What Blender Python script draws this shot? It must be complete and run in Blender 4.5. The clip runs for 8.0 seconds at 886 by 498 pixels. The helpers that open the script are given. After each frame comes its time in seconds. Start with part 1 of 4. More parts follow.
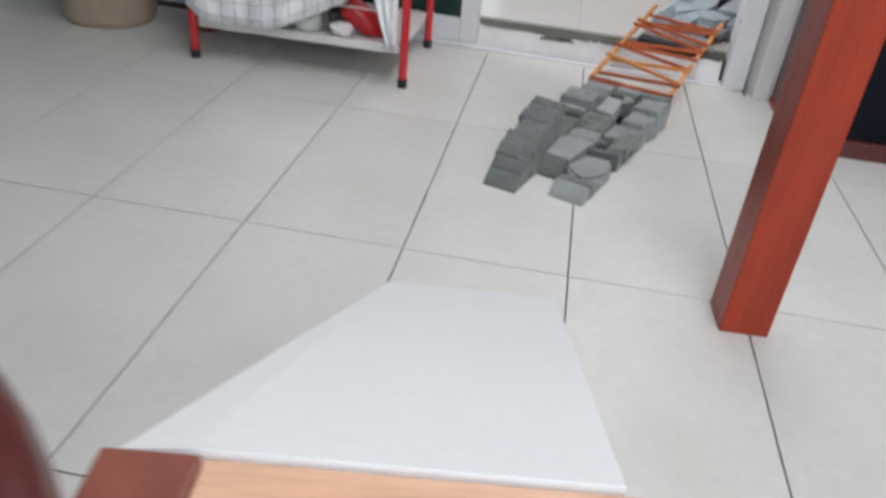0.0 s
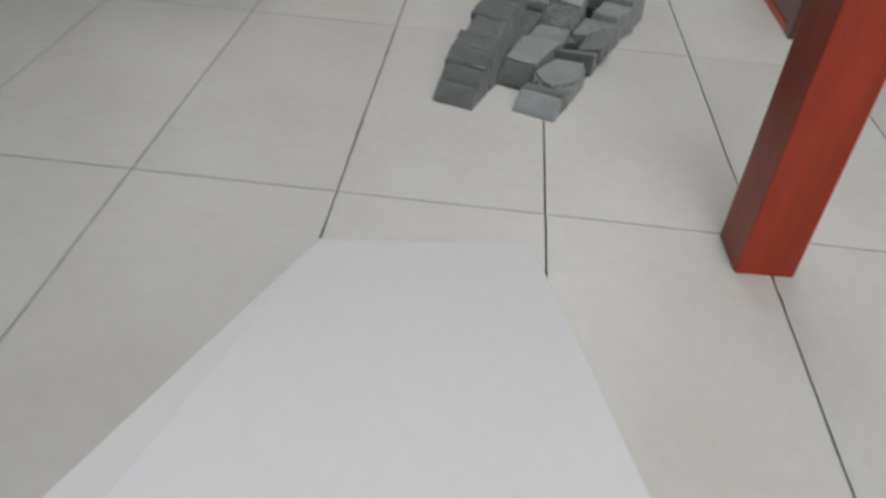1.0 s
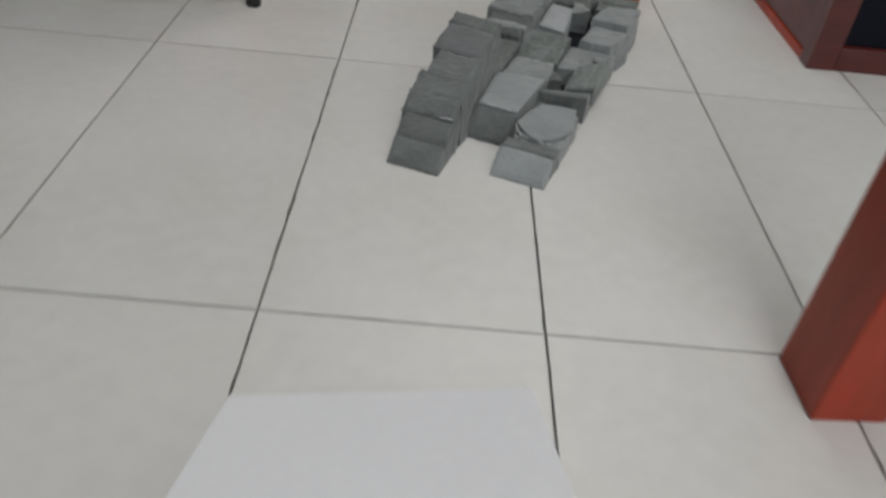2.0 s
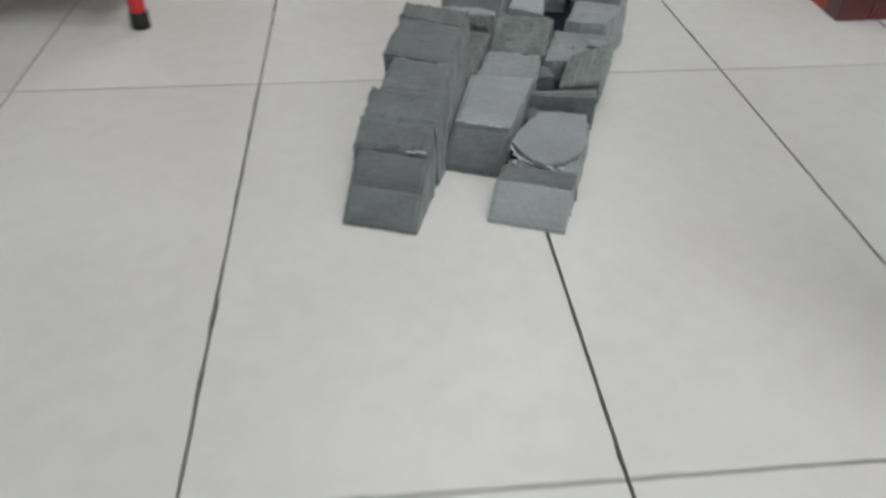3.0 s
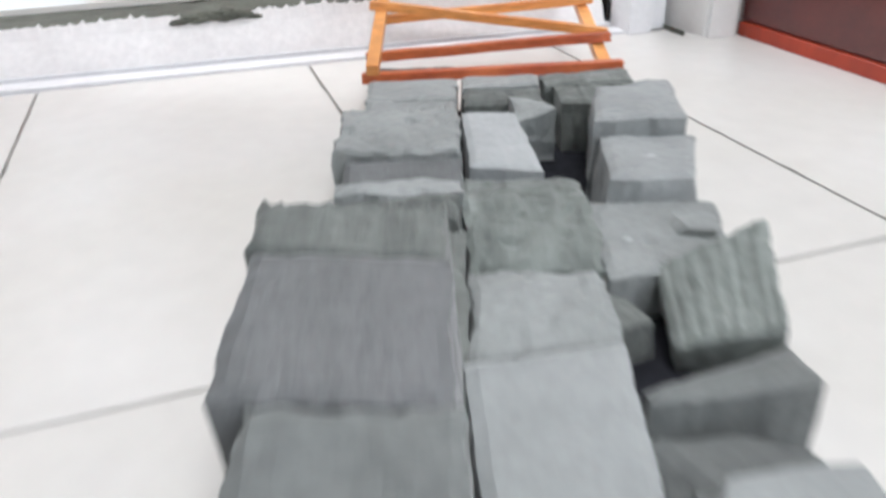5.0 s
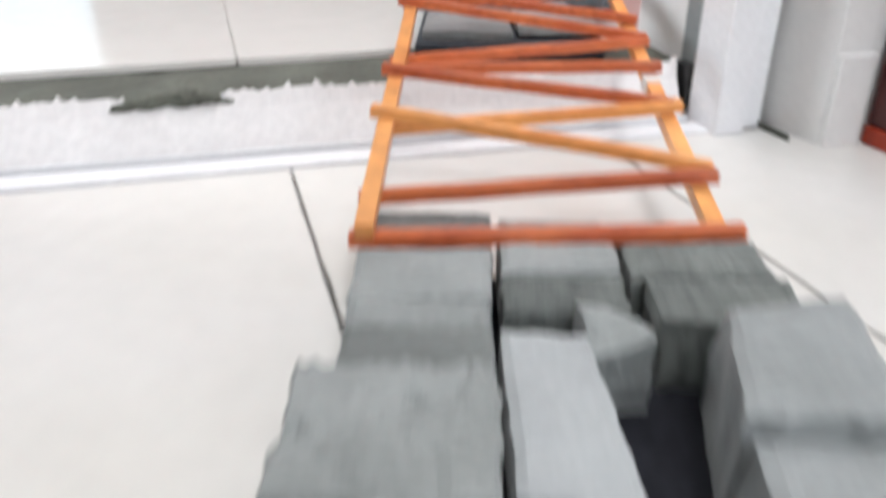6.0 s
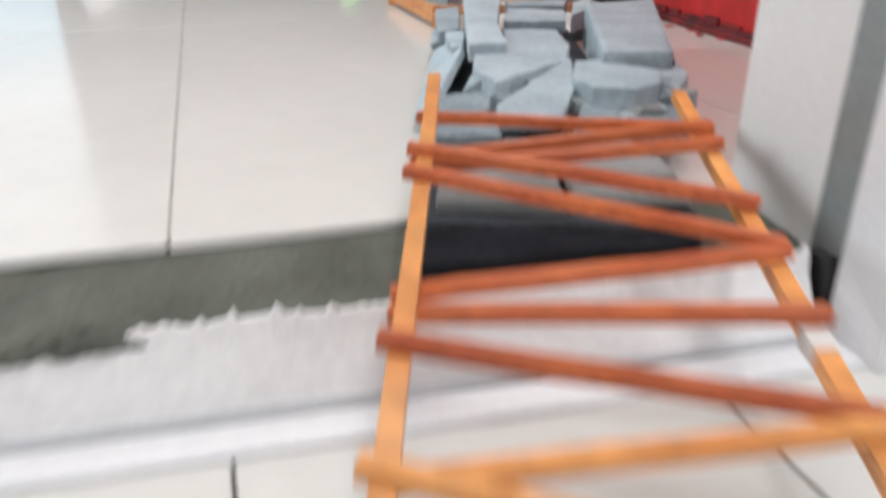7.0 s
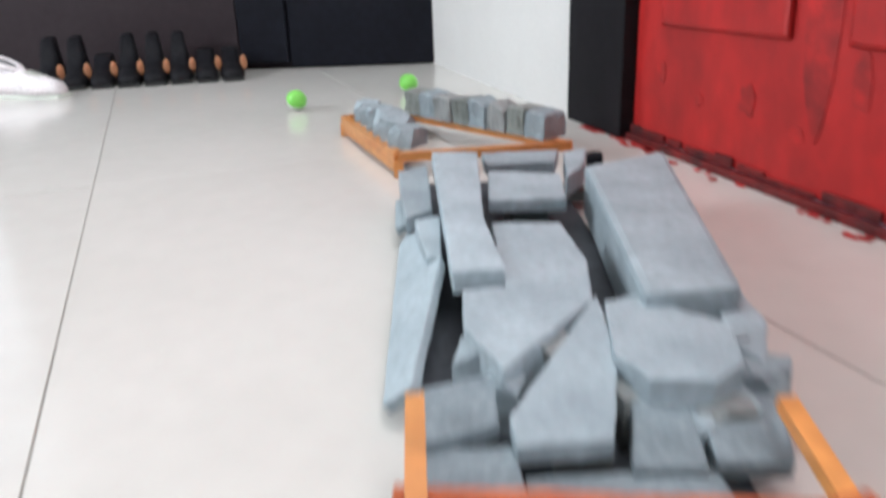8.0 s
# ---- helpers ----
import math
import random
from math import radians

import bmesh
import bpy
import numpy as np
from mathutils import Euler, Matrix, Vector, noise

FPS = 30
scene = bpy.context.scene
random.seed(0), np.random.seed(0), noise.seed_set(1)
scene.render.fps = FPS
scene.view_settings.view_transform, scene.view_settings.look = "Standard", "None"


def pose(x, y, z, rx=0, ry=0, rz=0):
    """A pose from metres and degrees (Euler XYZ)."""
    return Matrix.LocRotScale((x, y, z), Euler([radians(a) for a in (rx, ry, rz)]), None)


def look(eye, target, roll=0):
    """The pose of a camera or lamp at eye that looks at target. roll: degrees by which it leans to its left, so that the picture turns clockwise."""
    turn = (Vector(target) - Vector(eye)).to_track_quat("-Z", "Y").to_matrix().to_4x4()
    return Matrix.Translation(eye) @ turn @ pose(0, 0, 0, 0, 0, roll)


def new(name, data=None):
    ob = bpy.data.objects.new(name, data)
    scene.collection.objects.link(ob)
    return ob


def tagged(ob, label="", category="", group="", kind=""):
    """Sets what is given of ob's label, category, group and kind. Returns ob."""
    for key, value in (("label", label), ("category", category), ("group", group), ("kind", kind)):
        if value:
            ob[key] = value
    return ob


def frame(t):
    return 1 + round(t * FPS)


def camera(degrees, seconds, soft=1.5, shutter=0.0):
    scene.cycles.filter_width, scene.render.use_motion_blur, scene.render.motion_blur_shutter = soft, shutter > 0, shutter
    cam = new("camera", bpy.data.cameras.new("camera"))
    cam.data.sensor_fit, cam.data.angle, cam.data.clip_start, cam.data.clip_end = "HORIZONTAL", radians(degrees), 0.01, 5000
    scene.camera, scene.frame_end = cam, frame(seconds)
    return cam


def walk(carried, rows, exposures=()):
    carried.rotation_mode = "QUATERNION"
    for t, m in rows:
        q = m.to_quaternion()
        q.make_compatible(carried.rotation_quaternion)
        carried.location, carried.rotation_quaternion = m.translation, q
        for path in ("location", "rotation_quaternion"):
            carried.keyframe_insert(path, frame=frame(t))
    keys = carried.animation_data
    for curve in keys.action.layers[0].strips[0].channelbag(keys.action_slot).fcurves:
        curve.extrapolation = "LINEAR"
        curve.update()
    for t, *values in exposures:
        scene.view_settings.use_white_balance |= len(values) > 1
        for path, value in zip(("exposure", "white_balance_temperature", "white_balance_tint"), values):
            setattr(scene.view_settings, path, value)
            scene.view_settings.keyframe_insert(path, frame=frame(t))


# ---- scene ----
cam = camera(60.2, 8.0, soft=3.0, shutter=0.9)
PATH = [
    (0, (-0.08, -1.149, 0.74), (-0.294, 0.531, -0.323), 5.7),
    (0.2, (-0.079, -1.106, 0.709), (-0.274, 0.565, -0.372), 5.8),
    (0.5, (-0.094, -1.058, 0.698), (-0.243, 0.587, -0.429), 5.8),
    (1, (-0.106, -0.892, 0.632), (-0.167, 0.667, -0.619), 5.0),
    (1.5, (-0.12, -0.734, 0.601), (-0.114, 0.817, -0.662), 5.9),
    (1.7, (-0.126, -0.668, 0.587), (-0.093, 0.897, -0.658), 6.4),
    (2.8, (-0.16, -0.343, 0.464), (-0.006, 1.209, -0.788), 3.4),
    (3, (-0.159, -0.291, 0.444), (0.004, 1.258, -0.81), 0.9),
    (3.5, (-0.16, -0.157, 0.367), (0.033, 1.389, -0.887), -0.2),
    (4, (-0.158, 0.002, 0.314), (0.201, 1.58, -0.861), -0.4),
    (4.2, (-0.158, 0.051, 0.3), (0.259, 1.648, -0.83), -1.2),
    (5.3, (-0.115, 0.346, 0.231), (0.428, 2.021, -0.716), -1.9),
    (5.5, (-0.103, 0.384, 0.227), (0.415, 2.065, -0.725), -1.6),
    (6, (-0.05, 0.535, 0.254), (0.449, 2.236, -0.671), -0.4),
    (6.5, (-0.012, 0.657, 0.279), (0.445, 2.4, -0.589), -1.3),
    (7, (0.019, 0.83, 0.292), (0.531, 2.567, -0.557), -0.4),
    (7.5, (0.056, 0.99, 0.345), (0.65, 2.729, -0.445), -2.2),
    (7.8, (0.078, 1.07, 0.359), (0.703, 2.823, -0.373), -2.2),
    (8, (0.097, 1.121, 0.375), (0.721, 2.886, -0.329), -2.2),
]
walk(cam, [(t, look(eye, target, roll)) for t, eye, target, roll in PATH], [(0, -0.19, 6350, 9), (0.5, -0.43, 6480, 9.5), (1.0, -0.63, 6600, 9), (1.7, -0.66, 6620, 9), (2.8, -0.44, 6500, 8), (3.5, -0.15, 6400, 9.7), (4.2, 0.08, 6350, 10), (5.3, 0.61, 6380, 11), (6.0, 0.53, 6450, 10.7), (6.5, 0.25, 6520, 10.5), (7.0, 0.24, 6550, 10), (7.5, 0.32, 6450, 9.3), (8.0, 0.25, 6320, 9.8)])

# ---------------------------------------------------------------- light
world = bpy.data.worlds.new("daylight")
scene.world = world
world.use_nodes = True
wn = world.node_tree
sky = wn.nodes.new("ShaderNodeTexSky")
sky.sky_type, sky.sun_disc = "NISHITA", False
sky.sun_elevation, sky.sun_rotation = radians(48), radians(250)
wn.links.new(sky.outputs[0], wn.nodes["Background"].inputs[0])
wn.nodes["Background"].inputs[1].default_value = 0.12


def area(name, m, sx, sy, power, color, spread=180):
    data = bpy.data.lights.new(name, "AREA")
    data.shape, data.size, data.size_y, data.energy, data.color = "RECTANGLE", sx, sy, power, color
    data.spread = radians(spread)
    ob = new(name, data)
    ob.matrix_world = m
    return ob


# added unseen fill: window openings behind the start and to one side, both ceilings
area("fill_south", look((0.9, -2.70, 1.45), (0.3, 0.0, 0.3)), 1.6, 1.5, 34, (0.94, 0.975, 1.0))
area("fill_near", look((0.30, -0.90, 2.52), (0.30, -0.90, 0.0)), 0.6, 0.6, 23.5, (0.985, 0.985, 1.0), 165)
area("fill_middle", look((0.30, 0.25, 2.52), (0.30, 0.25, 0.0)), 0.45, 0.45, 9.6, (0.985, 0.985, 1.0), 130)
area("fill_far", look((0.38, 2.15, 2.55), (0.38, 2.15, 0.0)), 1.0, 1.0, 17.3, (1.0, 0.985, 0.98))
area("fill_west_far", look((-2.08, 2.75, 1.45), (0.6, 2.3, 0.7)), 1.3, 1.1, 46, (0.95, 0.98, 1.0))
# daylight of the garden doorway, which mirrors in the far floor
area("garden_door_daylight", look((-1.14, 4.66, 1.06), (-0.6, 1.0, 0.5)), 1.05, 1.9, 0.6, (0.85, 0.94, 1.0))


# ---------------------------------------------------------------- materials
def material(name, base, rough=0.5, metal=0.0, second=None, scale=8.0, grain=60.0, bump=0.15, mix=0.5,
             stretch=(1, 1, 1), island=0.0, spec=0.5, detail=6.0, object_random=0.0, coat=0.0, rough_var=0.09, sheen=0.0):
    """Two scales of noise over a base colour, with fine relief."""
    m = bpy.data.materials.new(name)
    m.use_nodes = True
    nt = m.node_tree
    n, ln = nt.nodes, nt.links
    p = n["Principled BSDF"]
    p.inputs["Roughness"].default_value, p.inputs["Metallic"].default_value = rough, metal
    p.inputs["Specular IOR Level"].default_value = spec
    p.inputs["Coat Weight"].default_value = coat
    p.inputs["Sheen Weight"].default_value, p.inputs["Sheen Roughness"].default_value = sheen, 0.45
    co = n.new("ShaderNodeTexCoord")
    mp = n.new("ShaderNodeMapping")
    mp.inputs["Scale"].default_value = stretch
    ln.new(co.outputs["Object"], mp.inputs["Vector"])
    big, fine = n.new("ShaderNodeTexNoise"), n.new("ShaderNodeTexNoise")
    for t, s in ((big, scale), (fine, grain)):
        t.inputs["Scale"].default_value, t.inputs["Detail"].default_value = s, detail
        ln.new(mp.outputs[0], t.inputs["Vector"])
    ramp = n.new("ShaderNodeMapRange")
    ramp.inputs["From Min"].default_value, ramp.inputs["From Max"].default_value = 0.32, 0.68
    ln.new(big.outputs[0], ramp.inputs["Value"])
    second = second or tuple(c * 0.75 for c in base)
    mixer = n.new("ShaderNodeMix")
    mixer.data_type = "RGBA"
    mixer.inputs["A"].default_value, mixer.inputs["B"].default_value = (*base, 1), (*second, 1)
    ln.new(ramp.outputs[0], mixer.inputs["Factor"])
    hsv = n.new("ShaderNodeHueSaturation")
    ln.new(mixer.outputs["Result"], hsv.inputs["Color"])
    val = n.new("ShaderNodeMapRange")
    val.inputs["To Min"].default_value, val.inputs["To Max"].default_value = 1 - mix * 0.5, 1 + mix * 0.5
    val.inputs["From Min"].default_value, val.inputs["From Max"].default_value = 0.3, 0.7
    ln.new(fine.outputs[0], val.inputs["Value"])
    last = val.outputs[0]
    for amount, source in ((object_random, "object"), (island, "island")):
        if amount:
            if source == "object":
                r = n.new("ShaderNodeObjectInfo").outputs["Random"]
            else:
                r = n.new("ShaderNodeNewGeometry").outputs["Random Per Island"]
            rr = n.new("ShaderNodeMapRange")
            rr.inputs["To Min"].default_value, rr.inputs["To Max"].default_value = 1 - amount, 1 + amount
            ln.new(r, rr.inputs["Value"])
            mul = n.new("ShaderNodeMath")
            mul.operation = "MULTIPLY"
            ln.new(last, mul.inputs[0])
            ln.new(rr.outputs[0], mul.inputs[1])
            last = mul.outputs[0]
    ln.new(last, hsv.inputs["Value"])
    ln.new(hsv.outputs[0], p.inputs["Base Color"])
    rv = n.new("ShaderNodeMapRange")
    rv.inputs["To Min"].default_value, rv.inputs["To Max"].default_value = max(rough - rough_var, 0.03), min(rough + rough_var, 1)
    ln.new(big.outputs[0], rv.inputs["Value"])
    ln.new(rv.outputs[0], p.inputs["Roughness"])
    if bump:
        b = n.new("ShaderNodeBump")
        b.inputs["Strength"].default_value, b.inputs["Distance"].default_value = bump, 0.002
        ln.new(fine.outputs[0], b.inputs["Height"])
        ln.new(b.outputs[0], p.inputs["Normal"])
    return m


TILE = material("satin_porcelain_tile", (0.655, 0.65, 0.63), 0.33, spec=0.45, second=(0.605, 0.596, 0.560), scale=4.5, grain=40, bump=0.02, mix=0.06, object_random=0.03)
TILE_IN = material("polished_cream_tile", (0.712, 0.701, 0.668), 0.15, second=(0.672, 0.660, 0.625), scale=2.5, grain=25, bump=0.0, mix=0.04, object_random=0.02, rough_var=0.015, detail=2.0)
GROUT = material("dark_grout", (0.035, 0.034, 0.032), 0.9, second=(0.11, 0.105, 0.095), scale=4, grain=300, bump=0.3)
PALE_GROUT = material("pale_grout", (0.42, 0.41, 0.38), 0.9, scale=20, grain=300, bump=0.3)
PAINT = material("white_wall_paint", (0.78, 0.78, 0.77), 0.7, second=(0.73, 0.73, 0.72), scale=3, grain=120, bump=0.05, mix=0.05)
# dark grey that weakens the unseen west wall's bounce; also a shoe lining
DULL_GREY = material("dull_grey", (0.19, 0.195, 0.20), 0.7, second=(0.165, 0.17, 0.175), scale=3, grain=120, bump=0.05, mix=0.05)
CEIL = material("white_ceiling_paint", (0.8, 0.8, 0.79), 0.8, scale=3, grain=120, bump=0.05, mix=0.05, second=(0.77, 0.77, 0.76))
ALU = material("white_powder_coated_aluminium", (0.79, 0.80, 0.815), 0.36, second=(0.74, 0.75, 0.77), scale=9, grain=150, bump=0.02, mix=0.08)
ALU_GREY = material("grey_aluminium_channel", (0.30, 0.33, 0.33), 0.45, metal=0.2, scale=12, grain=150, bump=0.03, mix=0.15)
RUBBER = material("black_rubber", (0.012, 0.012, 0.013), 0.55, scale=30, grain=300, bump=0.1)
CEMENT = material("olive_grey_cement", (0.110, 0.118, 0.096), 0.85, second=(0.070, 0.074, 0.060), scale=14, grain=220, bump=0.6, mix=0.4)
PLASTER = material("flaking_white_plaster", (0.87, 0.86, 0.855), 0.75, second=(0.76, 0.745, 0.74), scale=9, grain=140, bump=0.18, mix=0.10)
RED_WOOD = material("red_stained_wood", (0.40, 0.046, 0.017), 0.34, second=(0.29, 0.030, 0.012), scale=4, grain=22, bump=0.06, mix=0.25, stretch=(6, 6, 0.6), spec=0.35)
DARK_RED = material("dark_red_stained_wood", (0.105, 0.016, 0.012), 0.34, second=(0.07, 0.011, 0.009), scale=4, grain=22, bump=0.06, mix=0.25, stretch=(0.6, 6, 6), coat=0.2)
ROD = material("red_orange_varnished_pine", (0.54, 0.146, 0.050), 0.38, second=(0.39, 0.080, 0.031), scale=9, grain=50, bump=0.12, mix=0.45, stretch=(1.1, 5, 6), object_random=0.14)
STICK = material("orange_varnished_pine", (0.70, 0.325, 0.105), 0.38, second=(0.60, 0.22, 0.06), scale=7, grain=40, bump=0.12, mix=0.4, stretch=(1.5, 0.8, 8), object_random=0.12)
FOAM = material("charcoal_foam", (0.108, 0.118, 0.116), 0.82, second=(0.150, 0.163, 0.159), scale=24, grain=230, bump=0.5, mix=0.22, stretch=(0.6, 1.0, 1.0), object_random=0.2, sheen=0.25)
FOAM_TORN = material("torn_grey_green_foam", (0.255, 0.285, 0.270), 0.8, second=(0.130, 0.148, 0.138), scale=20, grain=110, bump=0.6, mix=0.34, stretch=(1.3, 0.4, 1.0), object_random=0.2, sheen=0.25)
FOAM_FLAT = material("smooth_cut_grey_foam", (0.288, 0.308, 0.304), 0.66, second=(0.205, 0.222, 0.218), scale=15, grain=260, bump=0.35, mix=0.2, stretch=(0.7, 1.0, 1.0), object_random=0.15, sheen=0.25)
FOAM_SMOOTH = material("smooth_mauve_grey_foam", (0.125, 0.132, 0.136), 0.62, second=(0.100, 0.107, 0.108), scale=18, grain=240, bump=0.3, mix=0.2, stretch=(1.4, 0.5, 1.0), sheen=0.25)
FOAM_LIGHT = material("light_grey_foam", (0.298, 0.318, 0.318), 0.68, second=(0.228, 0.245, 0.245), scale=16, grain=220, bump=0.3, mix=0.16, object_random=0.1, sheen=0.25)
FOAM_WHITE = material("whitish_cut_foam", (0.40, 0.425, 0.43), 0.75, second=(0.33, 0.35, 0.355), scale=16, grain=220, bump=0.3, mix=0.16, sheen=0.25)
FOAM_STREAK = material("fibrous_grey_foam", (0.140, 0.154, 0.145), 0.85, second=(0.095, 0.106, 0.099), scale=26, grain=120, bump=0.8, mix=0.36, stretch=(1.6, 0.22, 1.0), object_random=0.12, sheen=0.25)
# colour of the shade in the gaps between rubble pieces
GAP_SHADE = material("dark_blue_grey_gap_shade", (0.062, 0.070, 0.082), 0.9, second=(0.038, 0.043, 0.052), scale=20, grain=150, bump=0.3)
# near black, standing for shade in gaps and by the slab; dark cap too
FOAM_SHADE_BLACK = material("black_foam_and_shade", (0.019, 0.020, 0.025), 0.95, spec=0.12, scale=20, grain=150, bump=0.3)
GLUE = material("clear_hot_glue", (0.55, 0.57, 0.58), 0.08, scale=20, grain=60, bump=0.2, mix=0.1)
FOAM_PALE = material("pale_grey_foam", (0.375, 0.450, 0.490), 0.78, second=(0.275, 0.335, 0.370), scale=14, grain=120, bump=0.35, mix=0.25, object_random=0.16)
FOAM_MID = material("blue_grey_broken_foam", (0.25, 0.305, 0.335), 0.8, second=(0.17, 0.21, 0.235), scale=26, grain=140, bump=0.6, mix=0.4)
BOARD = material("white_foam_board", (0.89, 0.90, 0.92), 0.5, second=(0.86, 0.875, 0.90), scale=2.5, grain=90, bump=0.03, mix=0.03)
PLANK = material("peach_pine_plank", (0.74, 0.47, 0.33), 0.5, second=(0.64, 0.37, 0.24), scale=5, grain=30, bump=0.1, mix=0.25, stretch=(0.7, 7, 7))
PLANK_DARK = material("reddish_brown_end_block", (0.27, 0.085, 0.058), 0.5, second=(0.19, 0.055, 0.038), scale=5, grain=30, bump=0.1, mix=0.3)
RED_ENAMEL = material("glossy_red_enamel", (0.58, 0.018, 0.022), 0.25, second=(0.5, 0.012, 0.016), scale=6, grain=80, bump=0.02, mix=0.08, coat=0.3)
WHITE_SHELF = material("white_enamel_shelf", (0.75, 0.73, 0.71), 0.35, second=(0.68, 0.65, 0.62), scale=8, grain=60, bump=0.03, mix=0.1)
CLOTH = material("white_gridded_cloth", (0.86, 0.86, 0.87), 0.85, second=(0.80, 0.81, 0.83), scale=9, grain=180, bump=0.3, mix=0.15)
CLOTH_LINE = material("grey_blue_cloth_line", (0.33, 0.36, 0.42), 0.85, scale=20, grain=200, bump=0.2)
RED_PLASTIC = material("red_plastic", (0.55, 0.012, 0.018), 0.3, scale=6, grain=80, bump=0.02, mix=0.1)
GREY_PLASTIC = material("dark_grey_plastic", (0.05, 0.05, 0.055), 0.45, scale=6, grain=80, bump=0.05)
BIN = material("beige_plastic_tub", (0.48, 0.38, 0.28), 0.5, second=(0.42, 0.33, 0.24), scale=5, grain=60, bump=0.05, mix=0.1)
GLASS_DARK = material("dark_green_glass", (0.012, 0.045, 0.038), 0.06, scale=3, grain=20, bump=0.0, mix=0.1, spec=0.7)
GLASS_BLACK = material("black_tinted_glass", (0.006, 0.007, 0.013), 0.2, scale=3, grain=20, bump=0.0, mix=0.1, spec=0.12)
DOOR_RED = material("worn_red_door_paint", (0.53, 0.019, 0.018), 0.5, second=(0.35, 0.012, 0.012), scale=6.5, grain=34, bump=0.15, mix=0.3, stretch=(1, 1, 0.6))
DOOR_STAIN = material("dark_stain_on_red_paint", (0.25, 0.013, 0.013), 0.5, second=(0.50, 0.018, 0.017), scale=14, grain=50, bump=0.1)
FOOT_DARK = material("near_black_red", (0.05, 0.008, 0.010), 0.6, second=(0.22, 0.012, 0.012), scale=22, grain=60, bump=0.2)
DARK_FRAME = material("black_brown_door_frame", (0.010, 0.009, 0.012), 0.7, spec=0.2, scale=5, grain=60, bump=0.05, mix=0.3)
CABINET = material("dark_brown_cabinet", (0.034, 0.024, 0.028), 0.55, spec=0.2, second=(0.026, 0.019, 0.023), scale=3, grain=40, bump=0.06, mix=0.25)
CABINET_BLACK = material("near_black_panel", (0.008, 0.009, 0.015), 0.6, spec=0.15, scale=3, grain=40, bump=0.05)
SHOE_BLACK = material("black_leather", (0.008, 0.008, 0.011), 0.6, spec=0.2, scale=20, grain=200, bump=0.2)
COPPER = material("tan_copper_insole", (0.55, 0.24, 0.12), 0.45, scale=20, grain=150, bump=0.1)
SHOE_WHITE = material("white_pink_trainer_fabric", (0.82, 0.79, 0.805), 0.7, second=(0.78, 0.71, 0.74), scale=18, grain=220, bump=0.3)
BALL_GREEN = material("bright_green_plastic", (0.24, 0.72, 0.12), 0.35, second=(0.2, 0.65, 0.1), scale=10, grain=80, bump=0.05, mix=0.1)
BALL_WHITE = material("white_plastic", (0.72, 0.76, 0.70), 0.35, scale=10, grain=80, bump=0.05, mix=0.05, second=(0.68, 0.72, 0.66))
LEAF = material("green_leaf", (0.05, 0.12, 0.035), 0.5, second=(0.035, 0.09, 0.03), scale=20, grain=100, bump=0.1)
SKY_CARD = bpy.data.materials.new("outdoor_daylight")
SKY_CARD.use_nodes = True
sk = SKY_CARD.node_tree
e = sk.nodes["Principled BSDF"]
e.inputs["Base Color"].default_value = (0.5, 0.65, 0.75, 1)
gr = sk.nodes.new("ShaderNodeSeparateXYZ")
tc = sk.nodes.new("ShaderNodeTexCoord")
mr = sk.nodes.new("ShaderNodeMapRange")
mr.inputs["From Min"].default_value, mr.inputs["From Max"].default_value = 0.75, 0.95
mx = sk.nodes.new("ShaderNodeMix")
mx.data_type = "RGBA"
mx.inputs["A"].default_value, mx.inputs["B"].default_value = (0.42, 0.72, 0.85, 1), (1.0, 0.98, 0.94, 1)
sk.links.new(tc.outputs["Object"], gr.inputs[0])
sk.links.new(gr.outputs["Z"], mr.inputs["Value"])
sk.links.new(mr.outputs[0], mx.inputs["Factor"])
sk.links.new(mx.outputs["Result"], e.inputs["Emission Color"])
e.inputs["Emission Strength"].default_value = 0.42


# ---------------------------------------------------------------- mesh helpers
def mesh(name, bm, mat, smooth=False):
    me = bpy.data.meshes.new(name)
    bmesh.ops.recalc_face_normals(bm, faces=bm.faces)
    bm.to_mesh(me)
    bm.free()
    for mt in (mat if isinstance(mat, (list, tuple)) else [mat]):
        me.materials.append(mt)
    if smooth:
        me.polygons.foreach_set("use_smooth", [True] * len(me.polygons))
    return me


def part(name, bm, mat, parent=None, label="", m=None, smooth=False):
    ob = new(name, mesh(name, bm, mat, smooth))
    if m is not None:
        ob.matrix_basis = m
    if parent is not None:
        ob.parent = parent
    return tagged(ob, label)


def thing(name, label, category, group="", m=None):
    ob = new(name)
    ob.empty_display_size = 0.05
    if m is not None:
        ob.matrix_basis = m
    return tagged(ob, label, category, group)


def structure(name, bm, mat, label, category, smooth=False):
    return tagged(part(name, bm, mat, smooth=smooth), label, category, kind="structure")


def box(x0, x1, y0, y1, z0, z1, bevel=0.0, seg=2, bm=None):
    bm = bm or bmesh.new()
    r = bmesh.ops.create_cube(bm, size=1)
    for v in r["verts"]:
        v.co = Vector(((x0 + x1) / 2 + v.co.x * (x1 - x0), (y0 + y1) / 2 + v.co.y * (y1 - y0), (z0 + z1) / 2 + v.co.z * (z1 - z0)))
    if bevel:
        edges = list({ed for v in r["verts"] for ed in v.link_edges})
        bmesh.ops.bevel(bm, geom=edges, offset=bevel, segments=seg, affect="EDGES", profile=0.6)
    return bm


